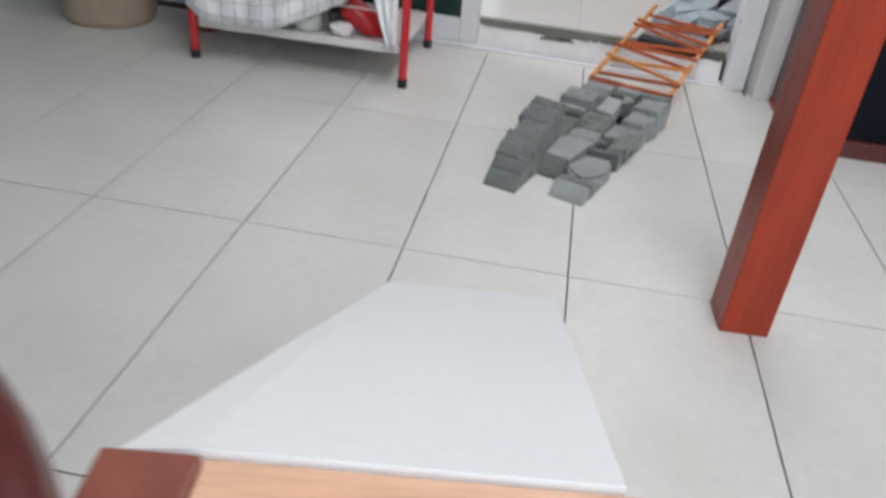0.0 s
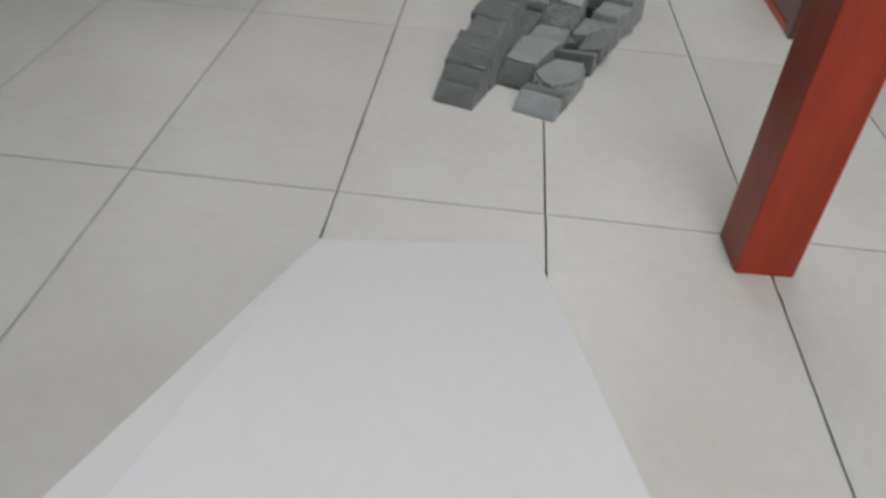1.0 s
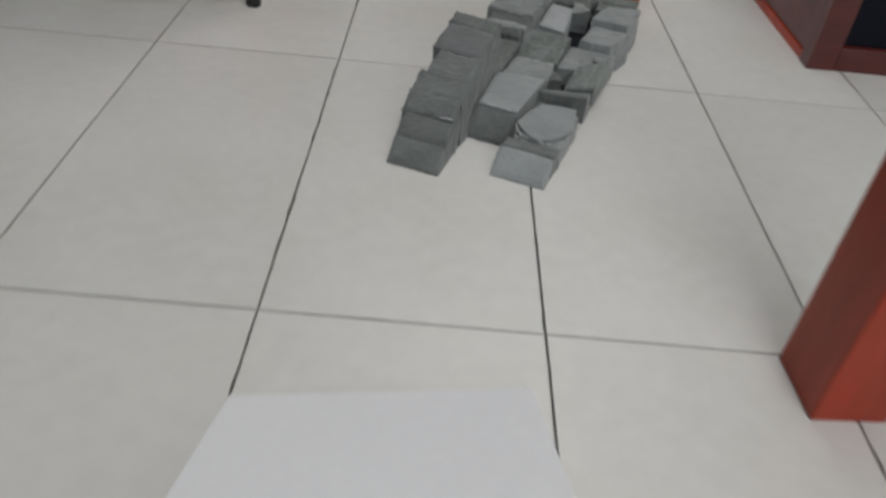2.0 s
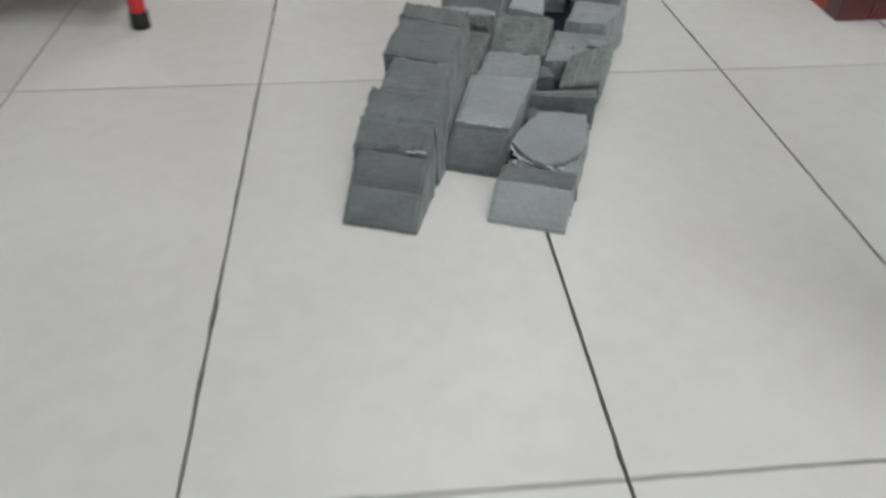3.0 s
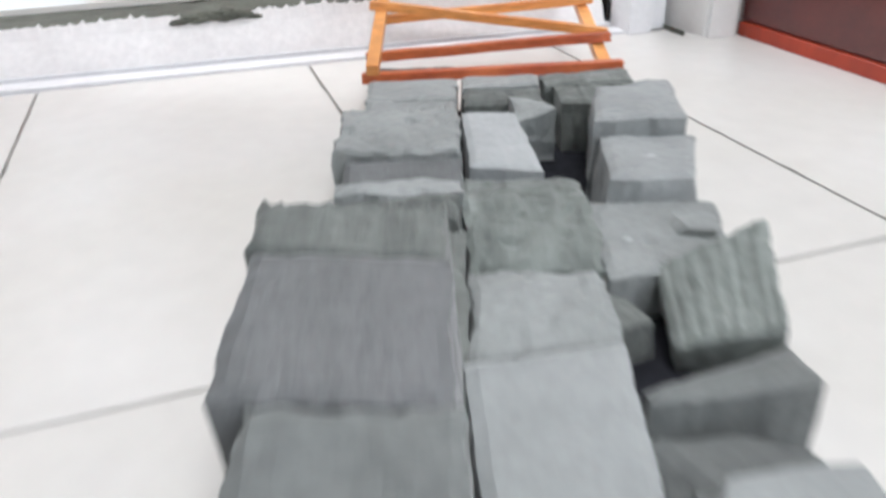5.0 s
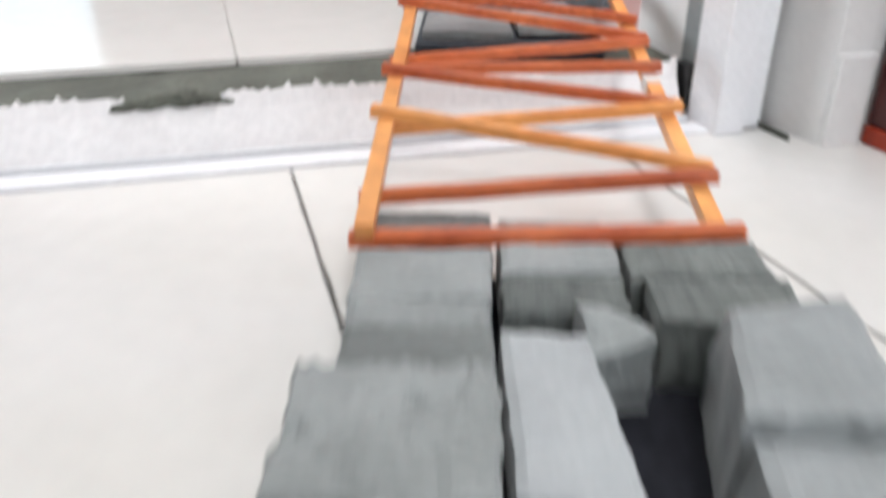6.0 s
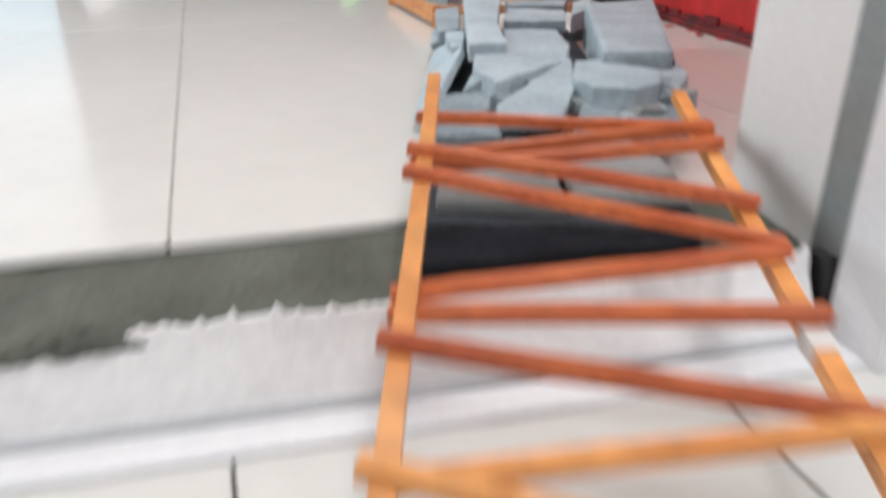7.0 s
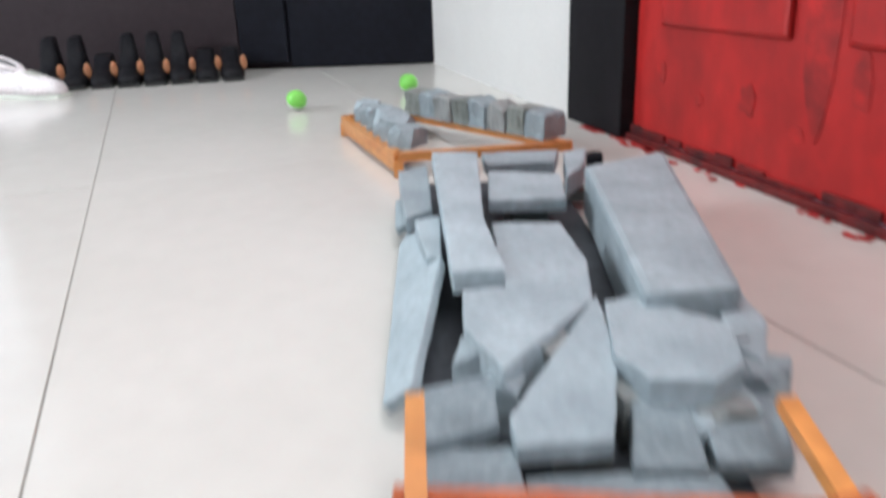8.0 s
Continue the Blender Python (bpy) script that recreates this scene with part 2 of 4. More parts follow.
def prism(points, z0, z1, bevel=0.0, bm=None):
    """A plan outline pulled up from z0 to z1."""
    bm = bm or bmesh.new()
    low = [bm.verts.new((x, y, z0)) for x, y in points]
    top = [bm.verts.new((x, y, z1)) for x, y in points]
    n = len(points)
    fs = [bm.faces.new(low[::-1]), bm.faces.new(top)]
    for i in range(n):
        fs.append(bm.faces.new((low[i], low[(i + 1) % n], top[(i + 1) % n], top[i])))
    if bevel:
        bmesh.ops.bevel(bm, geom=list({ed for f in fs for ed in f.edges}), offset=bevel, segments=2, affect="EDGES", profile=0.6)
    return bm


def bar(a, b, w, h, bevel=0.0008, bm=None, wobble=0.0):
    """A square stick from a to b, w wide and h high, slightly uneven."""
    bm = bm or bmesh.new()
    a, b = Vector(a), Vector(b)
    d = (b - a).normalized()
    side = d.cross(Vector((0, 0, 1))).normalized()
    up = side.cross(d)
    rings, steps = [], 6
    for i in range(steps + 1):
        c = a.lerp(b, i / steps) + (side * random.uniform(-1, 1) + up * random.uniform(-1, 1)) * wobble
        rings.append([bm.verts.new(c + side * sx * w / 2 + up * sy * h / 2) for sx, sy in ((-1, -1), (1, -1), (1, 1), (-1, 1))])
    fs = [bm.faces.new(rings[0][::-1]), bm.faces.new(rings[-1])]
    for r0, r1 in zip(rings, rings[1:]):
        for i in range(4):
            fs.append(bm.faces.new((r0[i], r0[(i + 1) % 4], r1[(i + 1) % 4], r1[i])))
    bmesh.ops.bevel(bm, geom=[ed for ed in {ed for f in fs for ed in f.edges} if ed.calc_face_angle(0) > 1], offset=bevel, segments=2, affect="EDGES")
    return bm


def lathe(profile, seg=24, bm=None):
    """A turned shape from (radius, height) pairs."""
    bm = bm or bmesh.new()
    rings = []
    for r, z in profile:
        if r < 1e-6:
            rings.append([bm.verts.new((0, 0, z))])
        else:
            rings.append([bm.verts.new((r * math.cos(2 * math.pi * i / seg), r * math.sin(2 * math.pi * i / seg), z)) for i in range(seg)])
    for r0, r1 in zip(rings, rings[1:]):
        for i in range(seg):
            j = (i + 1) % seg
            if len(r0) == 1 and len(r1) > 1:
                bm.faces.new((r0[0], r1[j], r1[i]))
            elif len(r1) == 1 and len(r0) > 1:
                bm.faces.new((r0[i], r0[j], r1[0]))
            elif len(r0) > 1:
                bm.faces.new((r0[i], r0[j], r1[j], r1[i]))
    return bm


def foam_block(du, dv, zf, zb, seed, rough=0.003, bow=0.0, skew=0.0, cut=0.0, ridges=0.0, fringe=0.0):
    """A hand-cut block of foam, du deep, dv wide, zf high in front and zb at the back, with torn, uneven faces."""
    rnd = random.Random(seed)
    bm = bmesh.new()
    step = 0.0022 if fringe or ridges else 0.006
    nu, nv, nz = max(4, int(du / step)), max(4, int(dv / step)), max(3, int(max(zf, zb) / 0.010))
    grid = {}
    off = Vector((rnd.uniform(0, 50), rnd.uniform(0, 50), rnd.uniform(0, 50)))

    def vert(i, j, k):
        if (i, j, k) in grid:
            return grid[i, j, k]
        s, t, w = i / nu, j / nv, k / nz
        top = zf + (zb - zf) * s + bow * (1 - (2 * s - 1) ** 2) + cut * max(0.0, t + s - 1.35) * -0.5
        p = Vector((t * dv, s * du + skew * (w - 0.5) * (0.5 - s), w * top))
        # rounded arrises
        e = 0.004
        for axis, q, hi in ((0, t, dv), (1, s, du)):
            if w > 0.999 and (q < 1e-6 or q > 1 - 1e-6):
                p[2] -= e * 0.7
        nv3 = Vector((noise.noise((p + off) * 38), noise.noise((p + off) * 41 + Vector((7, 3, 1))), noise.noise((p + off) * 36 + Vector((1, 9, 5)))))
        fine = Vector((noise.noise((p + off) * 140), noise.noise((p + off) * 150 + Vector((3, 3, 8))), noise.noise((p + off) * 145 + Vector((4, 1, 1)))))
        amount = rough
        p += nv3 * amount + fine * amount * 0.45
        if j in (0, nv):                       # torn sides
            p[0] += amount * 1.3 * noise.noise(Vector((p[1] * 120, p[2] * 30, off[0] + j)))
        if w > 0.999 and i in (0, nu):
            p[1] += amount * 1.4 * noise.noise(Vector((p[0] * 110, off[1], i)))
        if fringe and w > 0.999 and s > 0.9:    # fibres standing along the torn back edge
            p[2] += fringe * max(0.0, noise.noise(Vector((p[0] * 420, off[2], 1.0))) + 0.1) * (s - 0.9) * 10
            p[1] += fringe * noise.noise(Vector((p[0] * 380, off[0], 5.0))) * (s - 0.9) * 10
        if k == 0:
            p[2] = 0
        elif w > 0.999 and ridges:
            p[2] += ridges * math.sin(t * dv * 700 + 2 * nv3[0])
        grid[i, j, k] = bm.verts.new(p)
        return grid[i, j, k]

    for i in range(nu):
        for j in range(nv):
            bm.faces.new((vert(i, j, nz), vert(i, j + 1, nz), vert(i + 1, j + 1, nz), vert(i + 1, j, nz)))
            bm.faces.new((vert(i, j, 0), vert(i + 1, j, 0), vert(i + 1, j + 1, 0), vert(i, j + 1, 0)))
    for k in range(nz):
        for i in range(nu):
            bm.faces.new((vert(i, 0, k), vert(i, 0, k + 1), vert(i + 1, 0, k + 1), vert(i + 1, 0, k)))
            bm.faces.new((vert(i, nv, k), vert(i + 1, nv, k), vert(i + 1, nv, k + 1), vert(i, nv, k + 1)))
        for j in range(nv):
            bm.faces.new((vert(0, j, k), vert(0, j + 1, k), vert(0, j + 1, k + 1), vert(0, j, k + 1)))
            bm.faces.new((vert(nu, j, k), vert(nu, j, k + 1), vert(nu, j + 1, k + 1), vert(nu, j + 1, k)))
    return bm


def cut_foam(top, base, seed, rough=0.0018, ridges=0.0, fringe=0.0, bow=0.0, chips=0):
    """A hand-cut foam piece between four top and four base corners (across, along, up; near left, near right, far right, far left)."""
    rnd = random.Random(seed)
    bm = bmesh.new()
    tc, bc = [Vector(p) for p in top], [Vector(p) for p in base]
    wide, deep = (tc[1] - tc[0]).length, (tc[3] - tc[0]).length
    step = 0.0024 if fringe or ridges else 0.0045
    nu, nv = max(4, min(60, int(deep / step))), max(4, min(48, int(wide / step)))
    nz = max(3, int(max(p.z for p in tc) / 0.009))
    off = Vector((rnd.uniform(0, 50), rnd.uniform(0, 50), rnd.uniform(0, 50)))
    grid = {}

    def on(c, s, t):
        return c[0].lerp(c[1], t).lerp(c[3].lerp(c[2], t), s)

    def vert(i, j, k):
        if (i, j, k) in grid:
            return grid[i, j, k]
        s, t, w = i / nu, j / nv, k / nz
        hi = on(tc, s, t)
        hi.z += bow * (1 - (2 * s - 1) ** 2)
        p = on(bc, s, t).lerp(hi, w)
        up = w > 0.999
        rim = i in (0, nu) or j in (0, nv)
        if up and rim:
            p.z -= 0.0022
        q = p + off
        n1 = Vector((noise.noise(q * 42), noise.noise(q * 45 + Vector((7, 3, 1))), noise.noise(q * 40 + Vector((1, 9, 5)))))
        n2 = Vector((noise.noise(q * 150), noise.noise(q * 160 + Vector((3, 3, 8))), noise.noise(q * 155 + Vector((4, 1, 1)))))
        p += n1 * rough + n2 * rough * 0.55
        if rim:                                # torn, fibrous arrises
            p.x += rough * (1.2 if up else 0.5) * noise.noise(Vector((p.y * 130, p.z * 40, off.x)))
            p.y += rough * 1.2 * noise.noise(Vector((p.x * 140, p.z * 30, off.y)))
        if up and fringe and s > 0.86:
            lift = (s - 0.86) / 0.14
            p.z += fringe * max(-0.1, noise.noise(Vector((p.x * 430, off.z, 1.0))) + 0.25 * noise.noise(Vector((p.x * 90, off.x, 3.0)))) * lift
            p.y += fringe * 0.8 * noise.noise(Vector((p.x * 390, off.x, 5.0))) * lift
        if up and ridges:
            p.z += ridges * math.sin(t * wide * 900 + 3 * n1.x)
        if up and chips and not rim:           # small plucked pits
            p.z -= 0.004 * max(0.0, noise.noise(q * 95 + Vector((11, 2, 6))) - 0.32) * chips
        grid[i, j, k] = bm.verts.new(p)
        return grid[i, j, k]

    for i in range(nu):
        for j in range(nv):
            bm.faces.new((vert(i, j, nz), vert(i, j + 1, nz), vert(i + 1, j + 1, nz), vert(i + 1, j, nz)))
            bm.faces.new((vert(i, j, 0), vert(i + 1, j, 0), vert(i + 1, j + 1, 0), vert(i, j + 1, 0)))
    for k in range(nz):
        for i in range(nu):
            bm.faces.new((vert(i, 0, k), vert(i, 0, k + 1), vert(i + 1, 0, k + 1), vert(i + 1, 0, k)))
            bm.faces.new((vert(i, nv, k), vert(i + 1, nv, k), vert(i + 1, nv, k + 1), vert(i, nv, k + 1)))
        for j in range(nv):
            bm.faces.new((vert(0, j, k), vert(0, j + 1, k), vert(0, j + 1, k + 1), vert(0, j, k + 1)))
            bm.faces.new((vert(nu, j, k), vert(nu, j, k + 1), vert(nu, j + 1, k + 1), vert(nu, j + 1, k)))
    return bm


def foam_chunk(du, dv, h, seed, cuts=5, rough=0.002):
    """A broken lump of foam: a block with corners knocked off in flat facets, torn all over."""
    rnd = random.Random(seed)
    bm = box(0, dv, 0, du, 0, h)
    for _ in range(cuts):
        corner = Vector((rnd.choice((0, dv)), rnd.choice((0, du)), h))
        no = Vector(((corner.x - dv / 2) / dv * rnd.uniform(0.4, 1.6), (corner.y - du / 2) / du * rnd.uniform(0.4, 1.6), rnd.uniform(0.35, 1.1))).normalized()
        co = corner - no * min(du, dv, h) * rnd.uniform(0.12, 0.36)
        r = bmesh.ops.bisect_plane(bm, geom=list(bm.verts) + list(bm.edges) + list(bm.faces), plane_co=co, plane_no=no, clear_outer=True)
        ed = [g for g in r["geom_cut"] if isinstance(g, bmesh.types.BMEdge)]
        if ed:
            bmesh.ops.contextual_create(bm, geom=ed)
    bmesh.ops.triangulate(bm, faces=list(bm.faces))
    for _ in range(4):
        long = [ed for ed in bm.edges if ed.calc_length() > 0.011]
        if not long:
            break
        bmesh.ops.subdivide_edges(bm, edges=long, cuts=1)
        bmesh.ops.triangulate(bm, faces=[f for f in bm.faces if len(f.verts) > 3])
    off = Vector((rnd.uniform(0, 50), rnd.uniform(0, 50), rnd.uniform(0, 50)))
    for v in bm.verts:
        if v.co.z < 1e-5:
            continue
        p = v.co + off
        v.co += Vector((noise.noise(p * 60), noise.noise(p * 64 + Vector((5, 1, 2))), noise.noise(p * 58 + Vector((2, 8, 3))))) * rough
        v.co += Vector((noise.noise(p * 190), noise.noise(p * 200 + Vector((5, 1, 2))), noise.noise(p * 180))) * rough * 0.5
    return bm


def plate(outline, thick, seed, rough=0.0011):
    """A broken flat piece of foam with the given plan outline, its top at z = 0, finely uneven."""
    bm = prism(outline, -thick, 0.0, 0.0022)
    bmesh.ops.triangulate(bm, faces=list(bm.faces))
    for _ in range(4):
        long = [ed for ed in bm.edges if ed.calc_length() > 0.012]
        if not long:
            break
        bmesh.ops.subdivide_edges(bm, edges=long, cuts=1)
        bmesh.ops.triangulate(bm, faces=[f for f in bm.faces if len(f.verts) > 3])
    off = Vector((seed * 3.1, seed * 1.7, seed * 0.9))
    for v in bm.verts:
        p = v.co + off
        v.co += Vector((noise.noise(p * 70), noise.noise(p * 74 + Vector((5, 1, 2))), noise.noise(p * 66 + Vector((2, 8, 3))))) * rough
    return bm


# the track's own axes: origin at its near corner, +y along it, +x to its right
TRACK_TURN = -18.5
ORIGIN = (-0.195, 0.300)


def track(u, v, z=0.0, turn=0.0):
    return pose(ORIGIN[0], ORIGIN[1], 0, 0, 0, TRACK_TURN) @ pose(v, u, z, 0, 0, turn)


def at_track(u, v, z=0.0):
    return track(u, v, z).translation


# ---------------------------------------------------------------- rooms
STEP = 0.06                                   # the far room's floor lies this much higher


def sill_y(x):
    return 1.192 - 0.07 * x


def riser_y(x):
    return 1.376 - 0.035 * x


structure("floor_near_base", prism([(-2.4, -2.8), (1.7, -2.8), (1.7, sill_y(1.7)), (-2.4, sill_y(-2.4))], -0.10, -0.0065), GROUT,
          "dark grout bed under pale porcelain floor tiles", "floor")
structure("floor_far_base", prism([(-2.1, riser_y(-2.1) + 0.012), (2.6, riser_y(2.6) + 0.012), (2.6, 4.6), (-2.1, 4.6)], -0.10, STEP - 0.0025), PALE_GROUT,
          "grout bed under polished cream floor tiles", "floor")

# doorway sill: track strip, grooves, plaster and the riser of the step
XL, XR = -2.1, 0.428


def sill_strip(name, y0, y1, z0, z1, mat, label, bevel=0.0015):
    pts = [(XL, sill_y(XL) + y0), (XR, sill_y(XR) + y0), (XR, sill_y(XR) + y1), (XL, sill_y(XL) + y1)]
    return structure(name, prism(pts, z0, z1, bevel), mat, label, "threshold")


sill_strip("sill_edge_strip", 0.001, 0.030, -0.08, 0.004, ALU, "white aluminium edge strip of the sliding door sill")
sill_strip("sill_groove", 0.0305, 0.0375, -0.08, -0.002, ALU_GREY, "grey groove of the sliding door track", 0)
sill_strip("sill_rail", 0.038, 0.052, -0.08, 0.007, ALU, "raised white aluminium rail of the sliding door")


HEAP = -0.096                                 # middle of the broken spot in the plaster


def crest_y(x):
    """Top edge of the plastered step face; behind the door leaf the face stands further back."""
    return 1.248 - 0.06 * x + (0.038 if x < -0.344 else 0.0)


def step_face():
    """White plaster face of the step, with a torn, flaking upper edge."""
    bm = bmesh.new()
    n, k = 900, 9
    rows = []
    for i in range(n + 1):
        x = XL + (0.406 - XL) * i / n
        y0, y1 = sill_y(x) + (0.0376 if x > -0.344 else 0.0735), crest_y(x)
        top = 0.0585 + 0.003 * noise.noise(Vector((x * 16, 0.4, 0.3))) + 0.002 * noise.noise(Vector((x * 45, 6, 7)))
        top += 0.011 * max(0.0, noise.noise(Vector((x * 150, 8.0, 2.0))) - 0.05)
        top -= 0.010 * max(0.0, 1.0 - ((x - HEAP) / 0.052) ** 2) * (1.0 + 0.5 * noise.noise(Vector((x * 90, 3, 5))))
        col = []
        for j in range(k + 1):
            s = j / k
            rough = 0.0014 * noise.noise(Vector((x * 22, s * 2.0, 1.3))) + 0.0005 * noise.noise(Vector((x * 60, s * 4, 4)))
            col.append(bm.verts.new((x, y0 + (y1 - y0) * s ** 1.15 + rough * (0.2 + s), top if j == k else -0.006 + 0.050 * j / (k - 1))))
        col.append(bm.verts.new((x, y1 + 0.005, top - 0.001)))
        col.append(bm.verts.new((x, y1 + 0.0055, 0.02)))
        rows.append(col)
    for a, b in zip(rows, rows[1:]):
        for j in range(k + 2):
            bm.faces.new((a[j], b[j], b[j + 1], a[j + 1]))
    bm.faces.new(rows[0])
    bm.faces.new(rows[-1][::-1])
    return bm


structure("step_face", step_face(), PLASTER, "flaking white plaster face of the step", "step")


def cement_bed():
    """Bare cement along the top of the step, between the plaster and the first tiles."""
    bm = bmesh.new()
    n, k = 260, 8
    rows = []
    for i in range(n + 1):
        x = XL + (0.430 - XL) * i / n
        y0, y1 = crest_y(x) + 0.006, riser_y(x) + 0.011
        if x > 0.406:
            y0 = max(y0, 1.2435)
        rows.append([bm.verts.new((x, y0 + (y1 - y0) * j / k, 0.0515 + 0.0022 * noise.noise(Vector((x * 30, j * 0.7, 3))) + 0.0012 * noise.noise(Vector((x * 90, j * 2.1, 8))))) for j in range(k + 1)])
    for a, b in zip(rows, rows[1:]):
        for j in range(k):
            bm.faces.new((a[j], b[j], b[j + 1], a[j + 1]))
    geo = bmesh.ops.extrude_face_region(bm, geom=list(bm.faces))["geom"]
    for v in geo:
        if isinstance(v, bmesh.types.BMVert):
            v.co.z = -0.02
    return bm


def rubble_heap():
    """Crumbled cement where the plaster has broken away."""
    bm = bmesh.new()
    rnd = random.Random(31)
    for _ in range(70):
        x = HEAP + rnd.uniform(-0.05, 0.05)
        swell = max(0.0, 1.0 - ((x - HEAP) / 0.055) ** 2)
        r = rnd.uniform(0.0025, 0.0065)
        c = Vector((x, crest_y(x) + rnd.uniform(-0.002, 0.012), 0.050 + 0.008 * swell * rnd.random()))
        v0 = len(bm.verts)
        bmesh.ops.create_icosphere(bm, subdivisions=2, radius=r)
        bm.verts.ensure_lookup_table()
        for v in bm.verts[v0:]:
            v.co = c + Vector((v.co.x * 1.9, v.co.y, v.co.z * 0.7)) * (1 + 0.4 * noise.noise(v.co * 160 + c * 40))
    return bm


tagged(structure("crumbled_cement", rubble_heap(), CEMENT, "crumbled grey cement in the broken edge of the step", "debris"), "crumbled grey cement in the broken edge of the step", "debris", kind="stuff")
structure("step_bed", cement_bed(), CEMENT, "rough bare olive-grey cement along the top of the step", "step")


# walls: near room, the wall with the sliding door, far room
def wall(name, points, z0, z1, label, mat=PAINT):
    return structure(name, prism(points, z0, z1), mat, label, "wall")


REVEAL = 0.475
wall("wall_door_side", [(REVEAL, 1.215), (REVEAL + 0.018, 1.104), (0.530, 1.101), (0.534, 1.104), (1.75, 1.01), (1.75, 1.23), (0.437, 1.361), (0.423, 1.243), (0.456, 1.238)], -0.1, 2.7, "white painted wall beside the sliding door")
wall("wall_door_far_side", [(-2.55, 1.46), (-2.10, 1.415), (-2.10, 1.60), (-2.55, 1.62)], -0.1, 2.7, "white painted wall at the other end of the sliding door")
wall("wall_over_door", [(-2.10, 1.44), (0.455, 1.19), (0.455, 1.31), (-2.10, 1.56)], 2.15, 2.7, "white painted wall over the sliding door")
# unseen wall, made dark so less light bounces onto the left floor
wall("wall_west", [(-2.55, -2.9), (-2.40, -2.9), (-2.40, 1.46), (-2.55, 1.46)], -0.1, 2.7, "unseen side wall, dull grey to dim bounced light", DULL_GREY)
wall("wall_east", [(1.7, -2.9), (1.85, -2.9), (1.85, 1.3), (1.7, 1.1)], -0.1, 2.7, "white painted side wall")
# unseen wall; its opening is made up to go with the south fill lamp
bm = box(-2.4, -0.95, -2.95, -2.8, -0.1, 2.7)
box(1.35, 1.7, -2.95, -2.8, -0.1, 2.7, bm=bm)
box(-0.95, 1.35, -2.95, -2.8, -0.1, 0.65, bm=bm)
box(-0.95, 1.35, -2.95, -2.8, 2.25, 2.7, bm=bm)
structure("wall_south", bm, PAINT, "white painted wall with a wide opening added for fill light", "wall")
wall("wall_far_west", [(-2.25, 1.6), (-2.10, 1.6), (-2.10, 1.62), (-2.25, 1.62)], -0.1, 2.7, "white painted side wall end")
# unseen wall, opened only to go with the far room's west fill lamp
bm = box(-2.25, -2.10, 1.621, 2.10, -0.1, 2.7)
box(-2.25, -2.10, 3.40, 4.599, -0.1, 2.7, bm=bm)
box(-2.25, -2.10, 2.101, 3.399, -0.1, 0.90, bm=bm)
box(-2.25, -2.10, 2.101, 3.399, 2.0, 2.7, bm=bm)
structure("wall_far_west_side", bm, PAINT, "white painted side wall with an opening added for fill light", "wall")
bm = box(-2.25, -1.70, 4.6, 4.75, -0.1, 2.7)
box(-0.575, 2.7, 4.6, 4.75, -0.1, 2.7, bm=bm)
box(-1.70, -0.575, 4.6, 4.75, 2.06, 2.7, bm=bm)
box(-1.70, -0.575, 4.6, 4.75, -0.1, 0.055, bm=bm)
structure("wall_back", bm, PAINT, "white painted back wall with an open garden doorway", "wall")



def rw(y):                                     # the far room's door wall
    return 0.722 + 0.0645 * y


bm = prism([(rw(2.53), 2.53), (rw(3.56), 3.56), (rw(3.56) + 0.12, 3.56), (rw(2.53) + 0.12, 2.53)], 0, 2.7, 0.004)
structure("wall_far_room", bm, PAINT, "white painted wall beside the red door", "wall")
wall("wall_far_room_near_end", [(rw(1.33), 1.33), (rw(1.40), 1.40), (rw(1.40) + 0.12, 1.40), (rw(1.33) + 0.12, 1.33)], 0, 2.7, "white painted wall end beside the red door")
wall("wall_over_red_door", [(rw(1.401), 1.401), (rw(2.529), 2.529), (rw(2.529) + 0.12, 2.529), (rw(1.401) + 0.12, 1.401)], 2.18, 2.7, "white painted wall over the red door")
wall("wall_far_return", [(rw(3.56) + 0.121, 3.45), (2.6, 3.45), (2.6, 3.56), (rw(3.56) + 0.121, 3.56)], 0, 2.7, "white painted return wall")
structure("ceiling_near", box(-2.55, 1.85, -2.95, 1.3, 2.7, 2.8), CEIL, "white painted ceiling", "ceiling")
structure("ceiling_far", box(-2.25, 2.7, 1.3, 4.75, 2.7, 2.8), CEIL, "white painted ceiling", "ceiling")
structure("backdrop_outside", box(-3.2, 0.8, 6.4, 6.42, -0.5, 3.5), SKY_CARD, "pale blue daylight outside the doorway", "backdrop")


# ---------------------------------------------------------------- sliding door
def sliding_door():
    d = thing("sliding_door", "white aluminium sliding door with dark green glass, slid open", "sliding door", m=pose(0, 0, 0))
    def rail(name, x0, x1, y0, z0, z1, deep=0.032):
        pts = [(x0, sill_y(x0) + y0), (x1, sill_y(x1) + y0), (x1, sill_y(x1) + y0 + deep), (x0, sill_y(x0) + y0 + deep)]
        return part(name, prism(pts, z0, z1, 0.002), ALU, d)
    rail("bottom_rail", -2.05, -0.405, 0.040, 0.008, 0.075)
    rail("top_rail", -2.05, -0.405, 0.040, 2.04, 2.10)
    rail("stile", -0.404, -0.345, 0.038, 0.008, 2.10)
    rail("stile", -2.09, -2.051, 0.040, 0.008, 2.10)
    pts = [(-2.05, sill_y(-2.05) + 0.052), (-0.40, sill_y(-0.40) + 0.052), (-0.40, sill_y(-0.40) + 0.058), (-2.05, sill_y(-2.05) + 0.058)]
    part("pane", prism(pts, 0.076, 2.039), GLASS_DARK, d, "dark green glass pane")


sliding_door()


